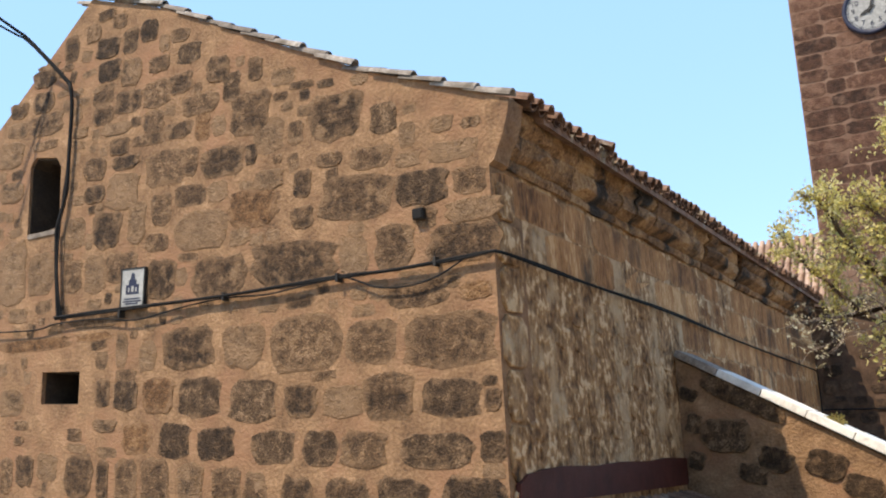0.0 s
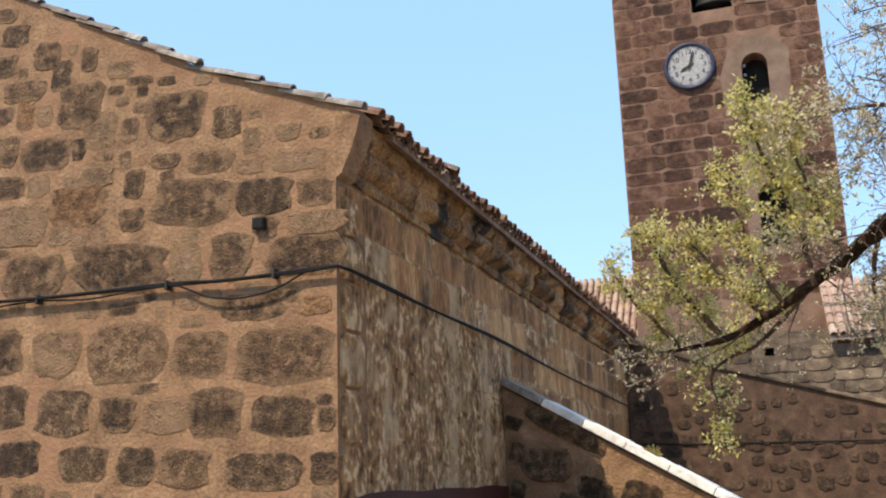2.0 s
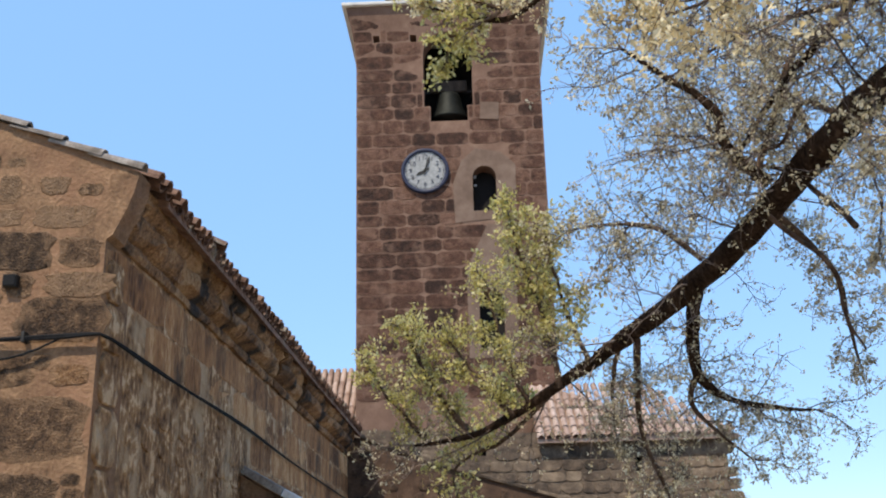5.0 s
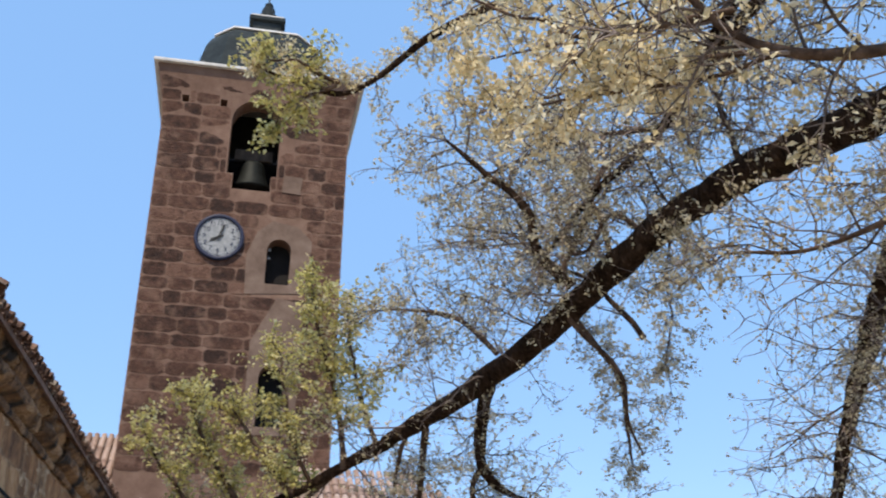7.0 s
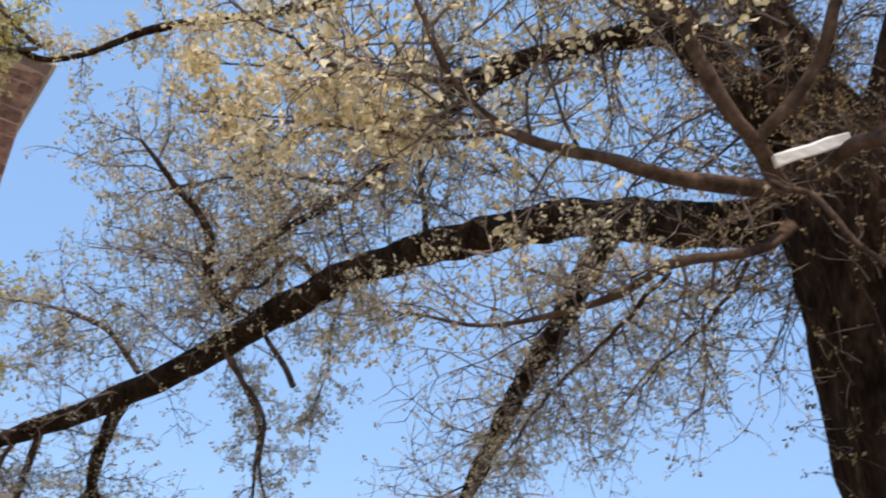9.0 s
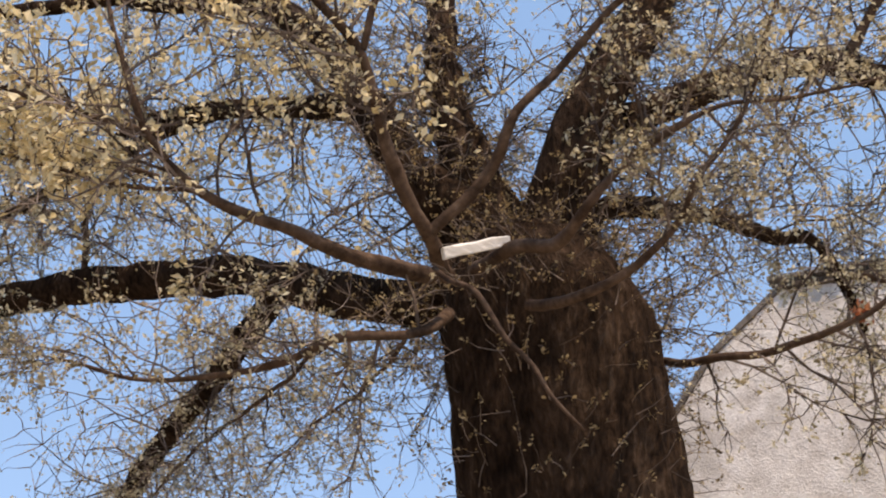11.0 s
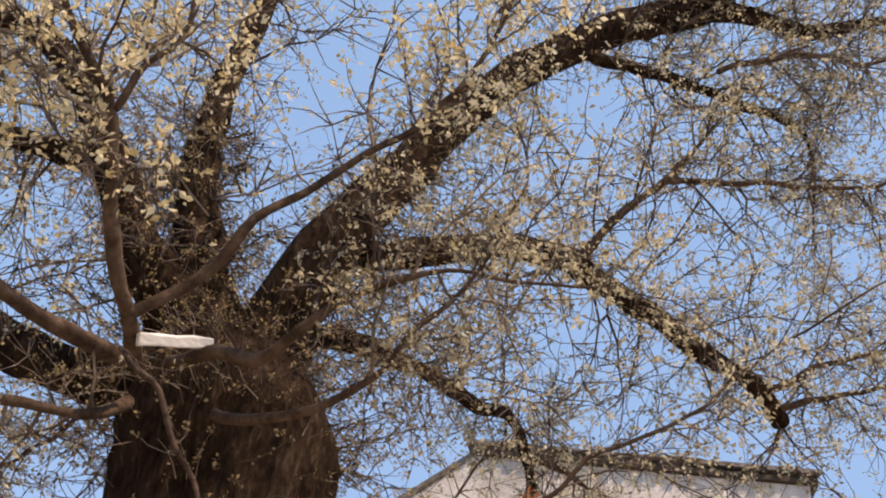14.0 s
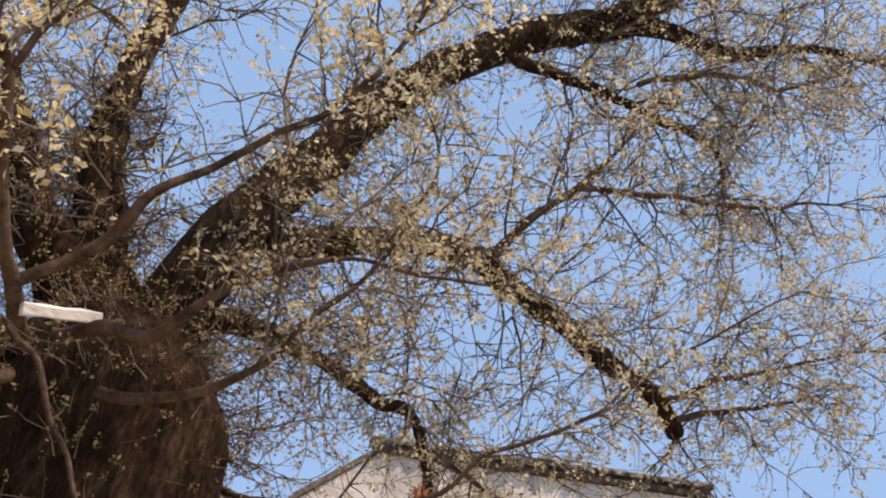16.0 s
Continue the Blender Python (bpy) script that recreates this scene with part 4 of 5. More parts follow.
def limb(points, radii, every=0.0, reach=(0.5, 1.1), crown="olive", size=0.038, lift=0.3, droop=0.02, sprouts=0, start=0.15):
    """One limb through its plan points; 'every' is the spacing of its side twigs, 'sprouts' the short shoots that cling to it, a metre."""
    every *= 0.55
    line = curve_points(points, radii, max(0.05, radii[0] * 0.6))
    soup = Soup()
    big = radii[0] > 0.03
    bend = 0.012 if big else 0.03
    line = [(p + noise.noise_vector(p * 4.3) * bend, r) for p, r in line]
    soup.tube([(p - TREE_AT, r) for p, r in line], 14 if radii[0] > 0.1 else 9 if big else 6, 0.30 if big else 0.08)
    part("limb" if big else "branch", soup.mesh("limb"), BARK if radii[0] > 0.042 else BRANCH, tree, smooth=True)
    acc, total = 0.0, sum((b[0] - a[0]).length for a, b in zip(line, line[1:]))
    run = 0.0
    for (a, ra), (b, rb) in zip(line, line[1:]):
        step = (b - a).length
        run += step
        acc += step
        d = (b - a).normalized()
        if every and acc > every and run > start * total:
            acc = trng.uniform(-0.3, 0.3) * every
            o = rand_dir(trng)
            o = (o - d * o.dot(d)).normalized()
            dd = (o + d * trng.uniform(0.1, 0.9) + Vector((0, 0, lift))).normalized()
            far = trng.uniform(*reach)
            twig(a, dd, far, min(0.35 * ra + 0.002, 0.004 + 0.006 * far), 1, crown, size, droop)
        for _ in range(int(sprouts * step + trng.random())):
            o = rand_dir(trng)
            o = (o - d * o.dot(d)).normalized()
            twig(a + o * ra * 0.9, (o + rand_dir(trng) * 0.5).normalized(), trng.uniform(0.12, 0.38), 0.003, 2, "bud", 0.024, 0.0)
    if every:
        for _ in range(3):
            twig(line[-1][0], (d + rand_dir(trng) * 0.5).normalized(), trng.uniform(*reach) * 0.8, min(0.010, max(0.004, line[-1][1] * 0.8)), 1, crown, size, droop)


# trunk, fluted and burred
soup = Soup()
rings = []
tl = curve_points([(6.05, -4.6, -0.1), (6.1, -4.66, 0.8), (6.02, -4.66, 2.0), (5.80, -4.63, 3.0), (5.70, -4.62, 3.5), (5.66, -4.58, 3.85)], [0.80, 0.55, 0.46, 0.465, 0.46, 0.26], 0.07)
seg = 56
for p, r in tl:
    for k in range(seg):
        a = 2 * math.pi * k / seg
        o = Vector((math.cos(a), math.sin(a), 0))
        q = Vector((o.x * 3.2, o.y * 3.2, p.z * 0.55))
        rr = r * (1 + 0.055 * noise.noise(q) + 0.035 * noise.noise(q * 3.1)) + 0.030 * noise.noise(Vector((o.x * 14, o.y * 14, p.z * 3))) + 0.018 * noise.noise(Vector((o.x * 30, o.y * 30, p.z * 9)))
        soup.v.append((p + o * rr - TREE_AT)[:])
for i in range(len(tl) - 1):
    for k in range(seg):
        a, b = i * seg + k, i * seg + (k + 1) % seg
        soup.f.append((a, b, b + seg, a + seg))
soup.f.append(tuple((len(tl) - 1) * seg + k for k in range(seg)))
for _ in range(420):
    i = len(tl) - 1 - int((len(tl) - 14) * trng.random() ** 2.2)
    p, r = tl[i]
    a = trng.uniform(2.2, 6.0)
    o = Vector((math.cos(a), math.sin(a), 0))
    twig(p + o * r, (o + rand_dir(trng) * 0.8 + Vector((0, 0, 0.3))).normalized(), trng.uniform(0.08, 0.30), 0.003, 2, "bud", 0.024, 0.0)
# dense shoots in the fork
for _ in range(210):
    a, up = trng.uniform(-1.2, 2.4), trng.uniform(3.3, 5.4)
    o = Vector((math.cos(a), math.sin(a), 0))
    lean = Vector((5.68, -4.58, up)) + o * trng.uniform(0.2, 0.55)
    twig(lean, (o * 0.8 + rand_dir(trng) * 0.7 + Vector((0, 0, 0.35))).normalized(), trng.uniform(0.3, 0.8), 0.006, 1, "bud", 0.024, 0.0)
part("trunk", soup.mesh("trunk"), BARK, tree, "thick furrowed dark bark trunk", smooth=True)
limb([(5.85, -4.43, 3.73), (5.53, -4.26, 3.73), (5.58, -3.97, 3.7), (5.65, -2.58, 4.31), (5.54, -1.28, 4.56), (5.2, -0.41, 4.44), (4.9, 0.52, 4.16), (4.45, 1.65, 3.84), (3.86, 2.56, 3.54), (3.7, 2.98, 3.48), (2.7, 3.72, 3), (1.96, 4.11, 2.92)],
     [0.26, 0.165, 0.110, 0.113, 0.116, 0.112, 0.102, 0.097, 0.070, 0.056, 0.038, 0.016], every=0.34, reach=(0.5, 1.3), crown="olive", lift=0.9)
limb([(5.93, -2.67, 4.3), (6.24, -1.91, 4.09), (6.5, -1.2, 3.91), (6.77, -0.53, 3.69), (6.96, 0.09, 3.33), (7.09, 0.64, 2.76)],
     [0.084, 0.081, 0.081, 0.074, 0.06, 0.039], every=0.06, reach=(0.4, 1.0), size=0.032)
limb([(5.12, -4.51, 3.31), (4.93, -4.51, 3.15), (4.69, -4.33, 3.06), (4.66, -4.11, 3.01), (4.59, -3.89, 2.98), (4.46, -3.53, 3), (4.3, -3.22, 3.09)],
     [0.031, 0.023, 0.018, 0.014, 0.012, 0.009, 0.005], every=0.09, reach=(0.3, 0.7), size=0.03)
limb([(5.02, -4.5, 3.43), (4.6, -4.45, 3.32), (4.3, -4.44, 3.27), (3.99, -4.35, 3.28), (3.77, -4.29, 3.4), (3.59, -4.28, 3.66), (3.5, -4.22, 3.94)],
     [0.037, 0.028, 0.023, 0.017, 0.013, 0.009, 0.005], every=0.09, reach=(0.3, 0.8), crown="pale", size=0.033, start=0.45)
limb([(3.99, -4.35, 3.28), (3.74, -3.97, 3.36), (3.49, -3.66, 3.45), (3.30, -3.42, 3.52)],
     [0.009, 0.008, 0.006, 0.004], every=0.08, reach=(0.12, 0.32), crown="pale", size=0.033, lift=0.5)
limb([(3.78, -4.31, 3.4), (3.49, -3.97, 3.52), (3.34, -3.78, 3.69), (3.13, -3.53, 3.95)],
     [0.011, 0.009, 0.007, 0.004], every=0.11, reach=(0.2, 0.4), crown="pale", size=0.033)
limb([(4.86, -2.03, 6.17), (4.27, -1.46, 5.85), (3.56, -0.95, 5.63), (3.3, -0.68, 5.5), (2.96, -0.41, 5.35), (2.67, -0.33, 5.44), (2.38, -0.19, 5.6)],
     [0.059, 0.039, 0.028, 0.024, 0.02, 0.017, 0.009], every=0.10, reach=(0.12, 0.34), crown="pale", size=0.033)
limb([(5.42, -4.01, 4.38), (5.43, -3.49, 4.99), (5.2, -2.31, 5.31), (5.26, -1.56, 5.41), (5.24, -0.72, 5.18), (4.95, -0.08, 4.94), (4.69, 0.54, 4.58)],
     [0.084, 0.063, 0.05, 0.043, 0.034, 0.026, 0.014], every=0.15, reach=(0.5, 1.1), sprouts=18)
limb([(5.85, -4.39, 3.79), (5.6, -4.28, 4.04), (5.36, -4.06, 4.32), (5.19, -3.84, 4.79), (5.08, -3.55, 5.26), (4.97, -3.15, 5.6), (4.79, -2.37, 5.9), (4.86, -2.03, 6.17)],
     [0.255, 0.175, 0.11, 0.09, 0.085, 0.074, 0.07, 0.055], every=0.14, reach=(0.5, 1.1), crown="pale", size=0.038, sprouts=45)
limb([(5.22, -3.84, 4.77), (5.24, -3.33, 4.94), (5.21, -2.71, 5.15), (5.21, -2, 5.21), (5.2, -1.15, 5.17)],
     [0.049, 0.047, 0.048, 0.041, 0.024], every=0.12, reach=(0.4, 1.0), crown="pale", size=0.038, sprouts=30)
limb([(5.88, -4.41, 3.77), (5.64, -4.29, 4.19), (5.48, -4.19, 4.8), (5.53, -4.09, 5.45), (5.59, -4.1, 6.37), (5.54, -4.19, 7.44)],
     [0.269, 0.178, 0.096, 0.083, 0.072, 0.044], every=0.08, reach=(0.4, 1.0), sprouts=60)
limb([(5.91, -4.48, 3.78), (5.76, -4.69, 4.18), (5.74, -4.93, 4.69), (6.01, -5.07, 5.33), (6.12, -5.3, 5.87), (6.32, -5.72, 6.48), (6.55, -6.14, 6.99), (6.85, -6.88, 7.66), (6.88, -7.61, 8.55)],
     [0.28, 0.175, 0.132, 0.124, 0.122, 0.118, 0.108, 0.085, 0.047], every=0.085, reach=(0.5, 1.2), sprouts=70, crown="pale", size=0.036)
limb([(6.52, -6.07, 6.88), (6.76, -6.49, 7.23), (7, -6.91, 7.55), (7.38, -7.43, 7.71), (7.57, -8.06, 7.97), (8, -8.87, 8.18)],
     [0.084, 0.077, 0.068, 0.054, 0.038, 0.015], every=0.075, reach=(0.5, 1.1))
limb([(6.35, -5.81, 6.59), (6.6, -6.07, 6.69), (6.83, -6.37, 6.78), (7.21, -6.84, 6.85), (7.5, -7.25, 6.82), (7.81, -7.32, 6.63), (8.13, -7.3, 6.44)],
     [0.051, 0.049, 0.042, 0.036, 0.025, 0.017, 0.006], every=0.07, reach=(0.4, 1.0))
limb([(5.91, -4.95, 4.61), (6.28, -5.53, 4.92), (6.52, -5.82, 5.03), (6.8, -6, 5.05), (7.19, -6.28, 5.07), (7.49, -6.53, 5.01), (7.85, -6.82, 5), (8.14, -6.95, 4.91)],
     [0.084, 0.068, 0.071, 0.07, 0.067, 0.062, 0.058, 0.064], every=0.11, reach=(0.5, 1.2), sprouts=34)
limb([(7.86, -6.85, 4.98), (7.96, -7.17, 5.17), (8.15, -7.78, 5.47), (8.32, -8.36, 5.75)],
     [0.029, 0.019, 0.012, 0.006], every=0.09, reach=(0.4, 1.0))
limb([(8, -6.92, 4.95), (8.21, -7.34, 5.13), (8.43, -7.9, 5.39)],
     [0.026, 0.017, 0.008], every=0.07, reach=(0.4, 0.9))
limb([(5.99, -4.55, 4.07), (6.02, -4.8, 4.21), (6.48, -4.95, 4.39), (6.91, -5.03, 4.56), (7.48, -5.15, 4.7), (7.89, -5.27, 4.86), (8.29, -5.31, 4.8), (8.66, -5.33, 4.53)],
     [0.082, 0.06, 0.047, 0.048, 0.045, 0.041, 0.035, 0.024], every=0.11, reach=(0.4, 1.1), sprouts=18)
limb([(8.29, -5.31, 4.8), (8.56, -5.54, 4.81), (8.81, -5.66, 4.8)],
     [0.031, 0.024, 0.014], every=0.1, reach=(0.3, 0.8))
limb([(5.1, -4.65, 3.46), (4.93, -4.94, 3.38), (4.93, -5.1, 3.34), (4.85, -5.26, 3.38), (4.84, -5.4, 3.49), (4.85, -5.56, 3.57), (4.96, -5.74, 3.69), (5.19, -5.97, 3.81), (5.41, -6.27, 3.94)],
     [0.033, 0.026, 0.024, 0.019, 0.015, 0.012, 0.01, 0.007, 0.004], every=0.1, reach=(0.25, 0.7), size=0.03, start=0.4)
limb([(5.19, -4.83, 3.29), (5.05, -5.14, 3.18), (5.02, -5.4, 3.25), (5.02, -5.54, 3.33), (4.97, -5.65, 3.46), (5, -5.81, 3.68), (4.92, -5.96, 3.96), (4.94, -5.98, 4.24)],
     [0.023, 0.02, 0.016, 0.012, 0.01, 0.009, 0.007, 0.004], every=0.10, reach=(0.25, 0.6), size=0.03, start=0.4)
limb([(4.98, -4.61, 3.38), (4.66, -4.74, 3.35), (4.39, -4.77, 3.51), (4.15, -4.81, 3.76), (3.96, -4.71, 3.97), (3.7, -4.59, 4.25)],
     [0.036, 0.027, 0.023, 0.019, 0.014, 0.007], every=0.1, reach=(0.3, 0.7), crown="pale", size=0.033, start=0.45)
limb([(4.13, -4.81, 3.78), (4.13, -4.88, 3.98), (4.13, -4.96, 4.18), (4.09, -4.97, 4.47)],
     [0.014, 0.012, 0.009, 0.004], every=0.08, reach=(0.3, 0.6), crown="pale", size=0.033, start=0.3)
limb([(4.66, -4.75, 3.36), (4.69, -4.98, 3.54), (4.64, -5.13, 3.71), (4.68, -5.31, 3.94), (4.72, -5.6, 4.19), (4.7, -5.79, 4.4), (4.66, -5.93, 4.72), (4.6, -6, 5.15)],
     [0.024, 0.022, 0.019, 0.016, 0.014, 0.012, 0.008, 0.004], every=0.09, reach=(0.25, 0.55), crown="pale", size=0.033, start=0.5)
limb([(4.73, -4.73, 3.25), (4.65, -4.99, 3.02), (4.68, -5.07, 2.84), (4.74, -5.21, 2.66), (4.81, -5.26, 2.56)],
     [0.012, 0.01, 0.009, 0.007, 0.004], sprouts=5)
limb([(6.14, -4.83, 3.42), (6.01, -5.16, 3.31), (6.03, -5.53, 3.28), (5.97, -5.73, 3.28), (5.97, -5.94, 3.37), (6.01, -6.13, 3.56), (6.13, -6.49, 3.81), (6.27, -6.8, 4.15), (6.32, -7.48, 4.64)],
     [0.021, 0.018, 0.017, 0.014, 0.011, 0.01, 0.009, 0.007, 0.004], every=0.13, reach=(0.3, 0.8), size=0.03)
limb([(6.61, -5.93, 5.1), (6.65, -6.1, 5.39), (6.68, -6.38, 5.69), (6.66, -6.63, 5.99)],
     [0.031, 0.026, 0.024, 0.01], every=0.1, reach=(0.4, 0.9))
limb([(6.68, -6.38, 5.69), (6.94, -6.86, 5.85), (7.18, -7.37, 5.98), (7.41, -7.97, 6.2)],
     [0.02, 0.019, 0.015, 0.008], every=0.1, reach=(0.4, 0.9))
limb([(5.09, 1.27, 4.49), (5.61, 1.39, 3.97), (5.76, 1.56, 3.53), (5.85, 1.7, 3.23)],
     [0.035, 0.023, 0.018, 0.008], every=0.08, reach=(0.2, 0.5), size=0.04)
limb([(4.64, 1.85, 4.09), (4.58, 2.08, 3.69), (4.63, 2.27, 3.24), (4.92, 2.34, 3.02), (5.31, 2.36, 2.94), (5.69, 2.46, 2.92)],
     [0.067, 0.062, 0.053, 0.032, 0.021, 0.008], every=0.09, reach=(0.3, 0.8), size=0.04)
limb([(4.63, 2.27, 3.24), (4.56, 2.42, 3.04), (4.74, 2.52, 2.82), (5.1, 2.67, 2.55)],
     [0.037, 0.027, 0.016, 0.008], every=0.09, reach=(0.3, 0.7), size=0.04)
limb([(4.17, 2.67, 3.68), (4.17, 2.87, 3.23), (4.21, 3.03, 2.82), (4.4, 3.15, 2.3), (4.62, 3.24, 1.83)],
     [0.038, 0.03, 0.025, 0.017, 0.011], every=0.09, reach=(0.3, 0.7), size=0.04)
limb([(4.03, 2.91, 3.66), (3.95, 3.11, 3.22), (4, 3.26, 2.86)],
     [0.025, 0.02, 0.009], every=0.09, reach=(0.3, 0.6), size=0.04)
limb([(3.39, 3.45, 3.32), (2.87, 3.94, 2.91), (2.38, 4.36, 2.72), (2.4, 4.4, 2.24)],
     [0.030, 0.022, 0.015, 0.005], every=0.12, reach=(0.2, 0.5), crown="green", lift=1.2, size=0.055)
limb([(4.85, 0.28, 4.28), (4.57, 0.25, 4.57), (4.48, 0.24, 4.9), (4.15, 0.37, 5.27), (3.89, 0.49, 5.57)],
     [0.049, 0.044, 0.036, 0.023, 0.012], every=0.1, reach=(0.5, 1.2), size=0.045)
limb([(4.74, 0.3, 4.32), (4.98, 0.19, 4.88), (5.13, 0.16, 5.29), (5.51, 0.09, 5.56), (5.76, 0.06, 5.84)],
     [0.027, 0.032, 0.028, 0.019, 0.01], every=0.1, reach=(0.5, 1.1), size=0.045)
limb([(5.15, -0.4, 4.5), (4.98, -0.28, 4.65), (4.88, -0.05, 4.48), (4.72, 0.14, 4.45)],
     [0.025, 0.019, 0.015, 0.007], every=0.08, reach=(0.4, 0.9))
limb([(4.86, 0.36, 4.05), (5.29, 0.45, 3.63), (5.38, 0.6, 3.36), (5.5, 0.62, 3.07)],
     [0.02, 0.018, 0.014, 0.007], every=0.0, reach=(0.15, 0.4))
limb([(5.72, -3.32, 3.75), (5.99, -2.61, 3.66), (6.13, -1.96, 3.55), (6.29, -1.33, 3.31)],
     [0.015, 0.013, 0.011, 0.006], every=0.08, reach=(0.3, 0.7), size=0.03)
limb([(5.84, -3.75, 3.7), (6.21, -3.17, 3.7), (6.45, -2.6, 3.66), (6.65, -2.01, 3.56)],
     [0.013, 0.011, 0.009, 0.006], every=0.08, reach=(0.3, 0.7), size=0.03)
limb([(6.85, -6.73, 6.79), (7.13, -7.31, 7.18), (7.43, -7.8, 7.37), (7.56, -8.44, 7.77)],
     [0.023, 0.019, 0.015, 0.007], every=0.06, reach=(0.4, 0.9))
limb([(5.51, -1.35, 4.57), (5.38, -1.38, 4.96), (5.31, -1.43, 5.27)],
     [0.027, 0.02, 0.01], every=0.09, reach=(0.4, 0.9))
limb([(5.43, -0.96, 4.63), (5.27, -0.59, 4.29), (5.38, -0.35, 3.88), (5.4, -0.15, 3.6)],
     [0.024, 0.01, 0.008, 0.006], every=0.1, reach=(0.2, 0.5))
limb([(2.52, 3.82, 3.02), (2.17, 3.73, 3.49), (1.89, 3.59, 4.07)],
     [0.036, 0.024, 0.012], every=0.042, reach=(0.15, 0.42), crown="green", size=0.046, lift=0.3, start=0.1)
limb([(2.99, 3.5, 3.11), (2.66, 3.42, 3.5), (2.36, 3.3, 3.86)],
     [0.035, 0.026, 0.012], every=0.042, reach=(0.15, 0.42), crown="green", size=0.046, lift=0.3, start=0.1)
limb([(3.46, 3.14, 3.32), (3.34, 3.01, 3.95), (3.11, 2.85, 4.56), (3.01, 2.71, 4.99)],
     [0.034, 0.025, 0.017, 0.008], every=0.042, reach=(0.15, 0.42), crown="green", size=0.048, lift=0.2, start=0.2)
limb([(3.75, 2.88, 3.49), (3.52, 2.78, 4.01), (3.35, 2.57, 4.75)],
     [0.028, 0.019, 0.008], every=0.042, reach=(0.15, 0.42), crown="green", size=0.048, lift=0.2, start=0.2)
limb([(2.09, 4.12, 2.93), (1.73, 4.03, 3.37), (1.49, 3.94, 3.73)],
     [0.028, 0.018, 0.009], every=0.042, reach=(0.15, 0.42), crown="green", size=0.046, lift=0.3, start=0.1)
limb([(3.16, 3.38, 3.2), (2.92, 3.3, 3.68), (2.77, 3.12, 4.41)],
     [0.026, 0.017, 0.009], every=0.042, reach=(0.15, 0.42), crown="green", size=0.046, lift=0.2, start=0.2)
limb([(2.89, -0.43, 5.39), (2.56, -0.25, 5.31), (2.49, -0.09, 5.24)],
     [0.017, 0.013, 0.006], every=0.10, reach=(0.15, 0.35), crown="green", size=0.045, lift=0.1)
limb([(2.91, -0.44, 5.41), (2.57, -0.41, 5.57), (2.41, -0.32, 5.62)],
     [0.017, 0.013, 0.006], every=0.10, reach=(0.15, 0.35), crown="green", size=0.045, lift=0.1)
limb([(4.12, -3.89, 3.59), (3.89, -3.77, 3.6), (3.65, -3.54, 3.61), (3.45, -3.26, 3.67)],
     [0.013, 0.01, 0.007, 0.004], every=0.10, reach=(0.1, 0.22), crown="pale", size=0.034)
limb([(4.17, -3.73, 3.9), (3.88, -3.57, 3.89), (3.63, -3.27, 3.97), (3.35, -2.99, 4.05)],
     [0.014, 0.011, 0.007, 0.004], every=0.10, reach=(0.1, 0.22), crown="pale", size=0.034)
limb([(5.89, -0.19, 5.71), (5.5, 0.05, 5.64), (4.89, 0.41, 5.65), (4.15, 0.98, 5.42)],
     [0.033, 0.024, 0.017, 0.007], every=0.14, reach=(0.4, 0.9), crown="olive", size=0.05)
limb([(5.67, 0.87, 4.13), (5.39, 1.03, 4.59), (4.99, 1.26, 4.9), (4.51, 1.56, 5.26)],
     [0.029, 0.022, 0.015, 0.008], every=0.13, reach=(0.4, 0.9), crown="olive", size=0.05)
limb([(5.54, 1.1, 4.86), (5.29, 1.08, 5.58), (4.75, 1.14, 6.18)],
     [0.03, 0.023, 0.011], every=0.13, reach=(0.4, 0.9), crown="olive", size=0.05)
limb([(4.69, 1.91, 4.21), (4.29, 2.08, 4.6), (3.77, 2.42, 4.74)],
     [0.031, 0.021, 0.008], every=0.06, reach=(0.4, 0.9), crown="olive", size=0.05)
dry = Soup()
for _ in range(26):
    dry.leaf(Vector((5.97, -5.86, 3.33)) - TREE_AT + rand_dir(trng) * trng.uniform(0.01, 0.05), rand_dir(trng), rand_dir(trng), trng.uniform(0.02, 0.04))
part("dry_leaf_tuft", dry.mesh("dry_leaf_tuft"), RUST_LEAF, tree, "tuft of dry rust-red leaves", kind="stuff")
part("twig", twigs.mesh("twig"), TWIG, tree, "thin grey-brown twig growth", kind="stuff")
part("crown", crowns["pale"].mesh("crown"), LEAF_PALE, tree, "pale yellow young leaves", kind="stuff")
part("crown", crowns["olive"].mesh("crown"), LEAF_OLIVE, tree, "olive young leaves", kind="stuff")
part("crown", crowns["bud"].mesh("crown"), LEAF_BUD, tree, "brown budding leaves close to the limbs", kind="stuff")
part("crown", crowns["green"].mesh("crown"), LEAF_GREEN, tree, "fresh green young leaves", kind="stuff")

bm = boxed(-0.145, 0.145, -0.012, 0.012, -0.021, 0.021, bevel=0.005)
bmesh.ops.subdivide_edges(bm, edges=bm.edges[:], cuts=3, use_grid_fill=True)
for v in bm.verts:
    v.co.z += 0.010 * noise.noise(v.co * 30)
along = Vector((0.205, -0.13, 0.115)).normalized()
back = (Vector((4.85, -4.82, 3.38)) - Vector((2.3, -6.6, 1.5))).normalized()
back = (back - along * back.dot(along)).normalized()
rise = along.cross(back)
board = part("pale_board", bm, BOARD, m=Matrix.Translation((4.85, -4.82, 3.375)) @ Matrix((along, back, rise)).transposed().to_4x4())
tagged(board, "sun-bleached pale wooden board lodged on a branch", "board")

# ---- stones of the walls ----
GABLE_STONES = {"DARK": with_material(RUBBLE, STONE), "MID": with_material(RUBBLE, STONE_MID), "WASHED": with_material(RUBBLE, STONE_WASHED),
                "RUSTY": with_material(RUBBLE, STONE_RUSTY)}
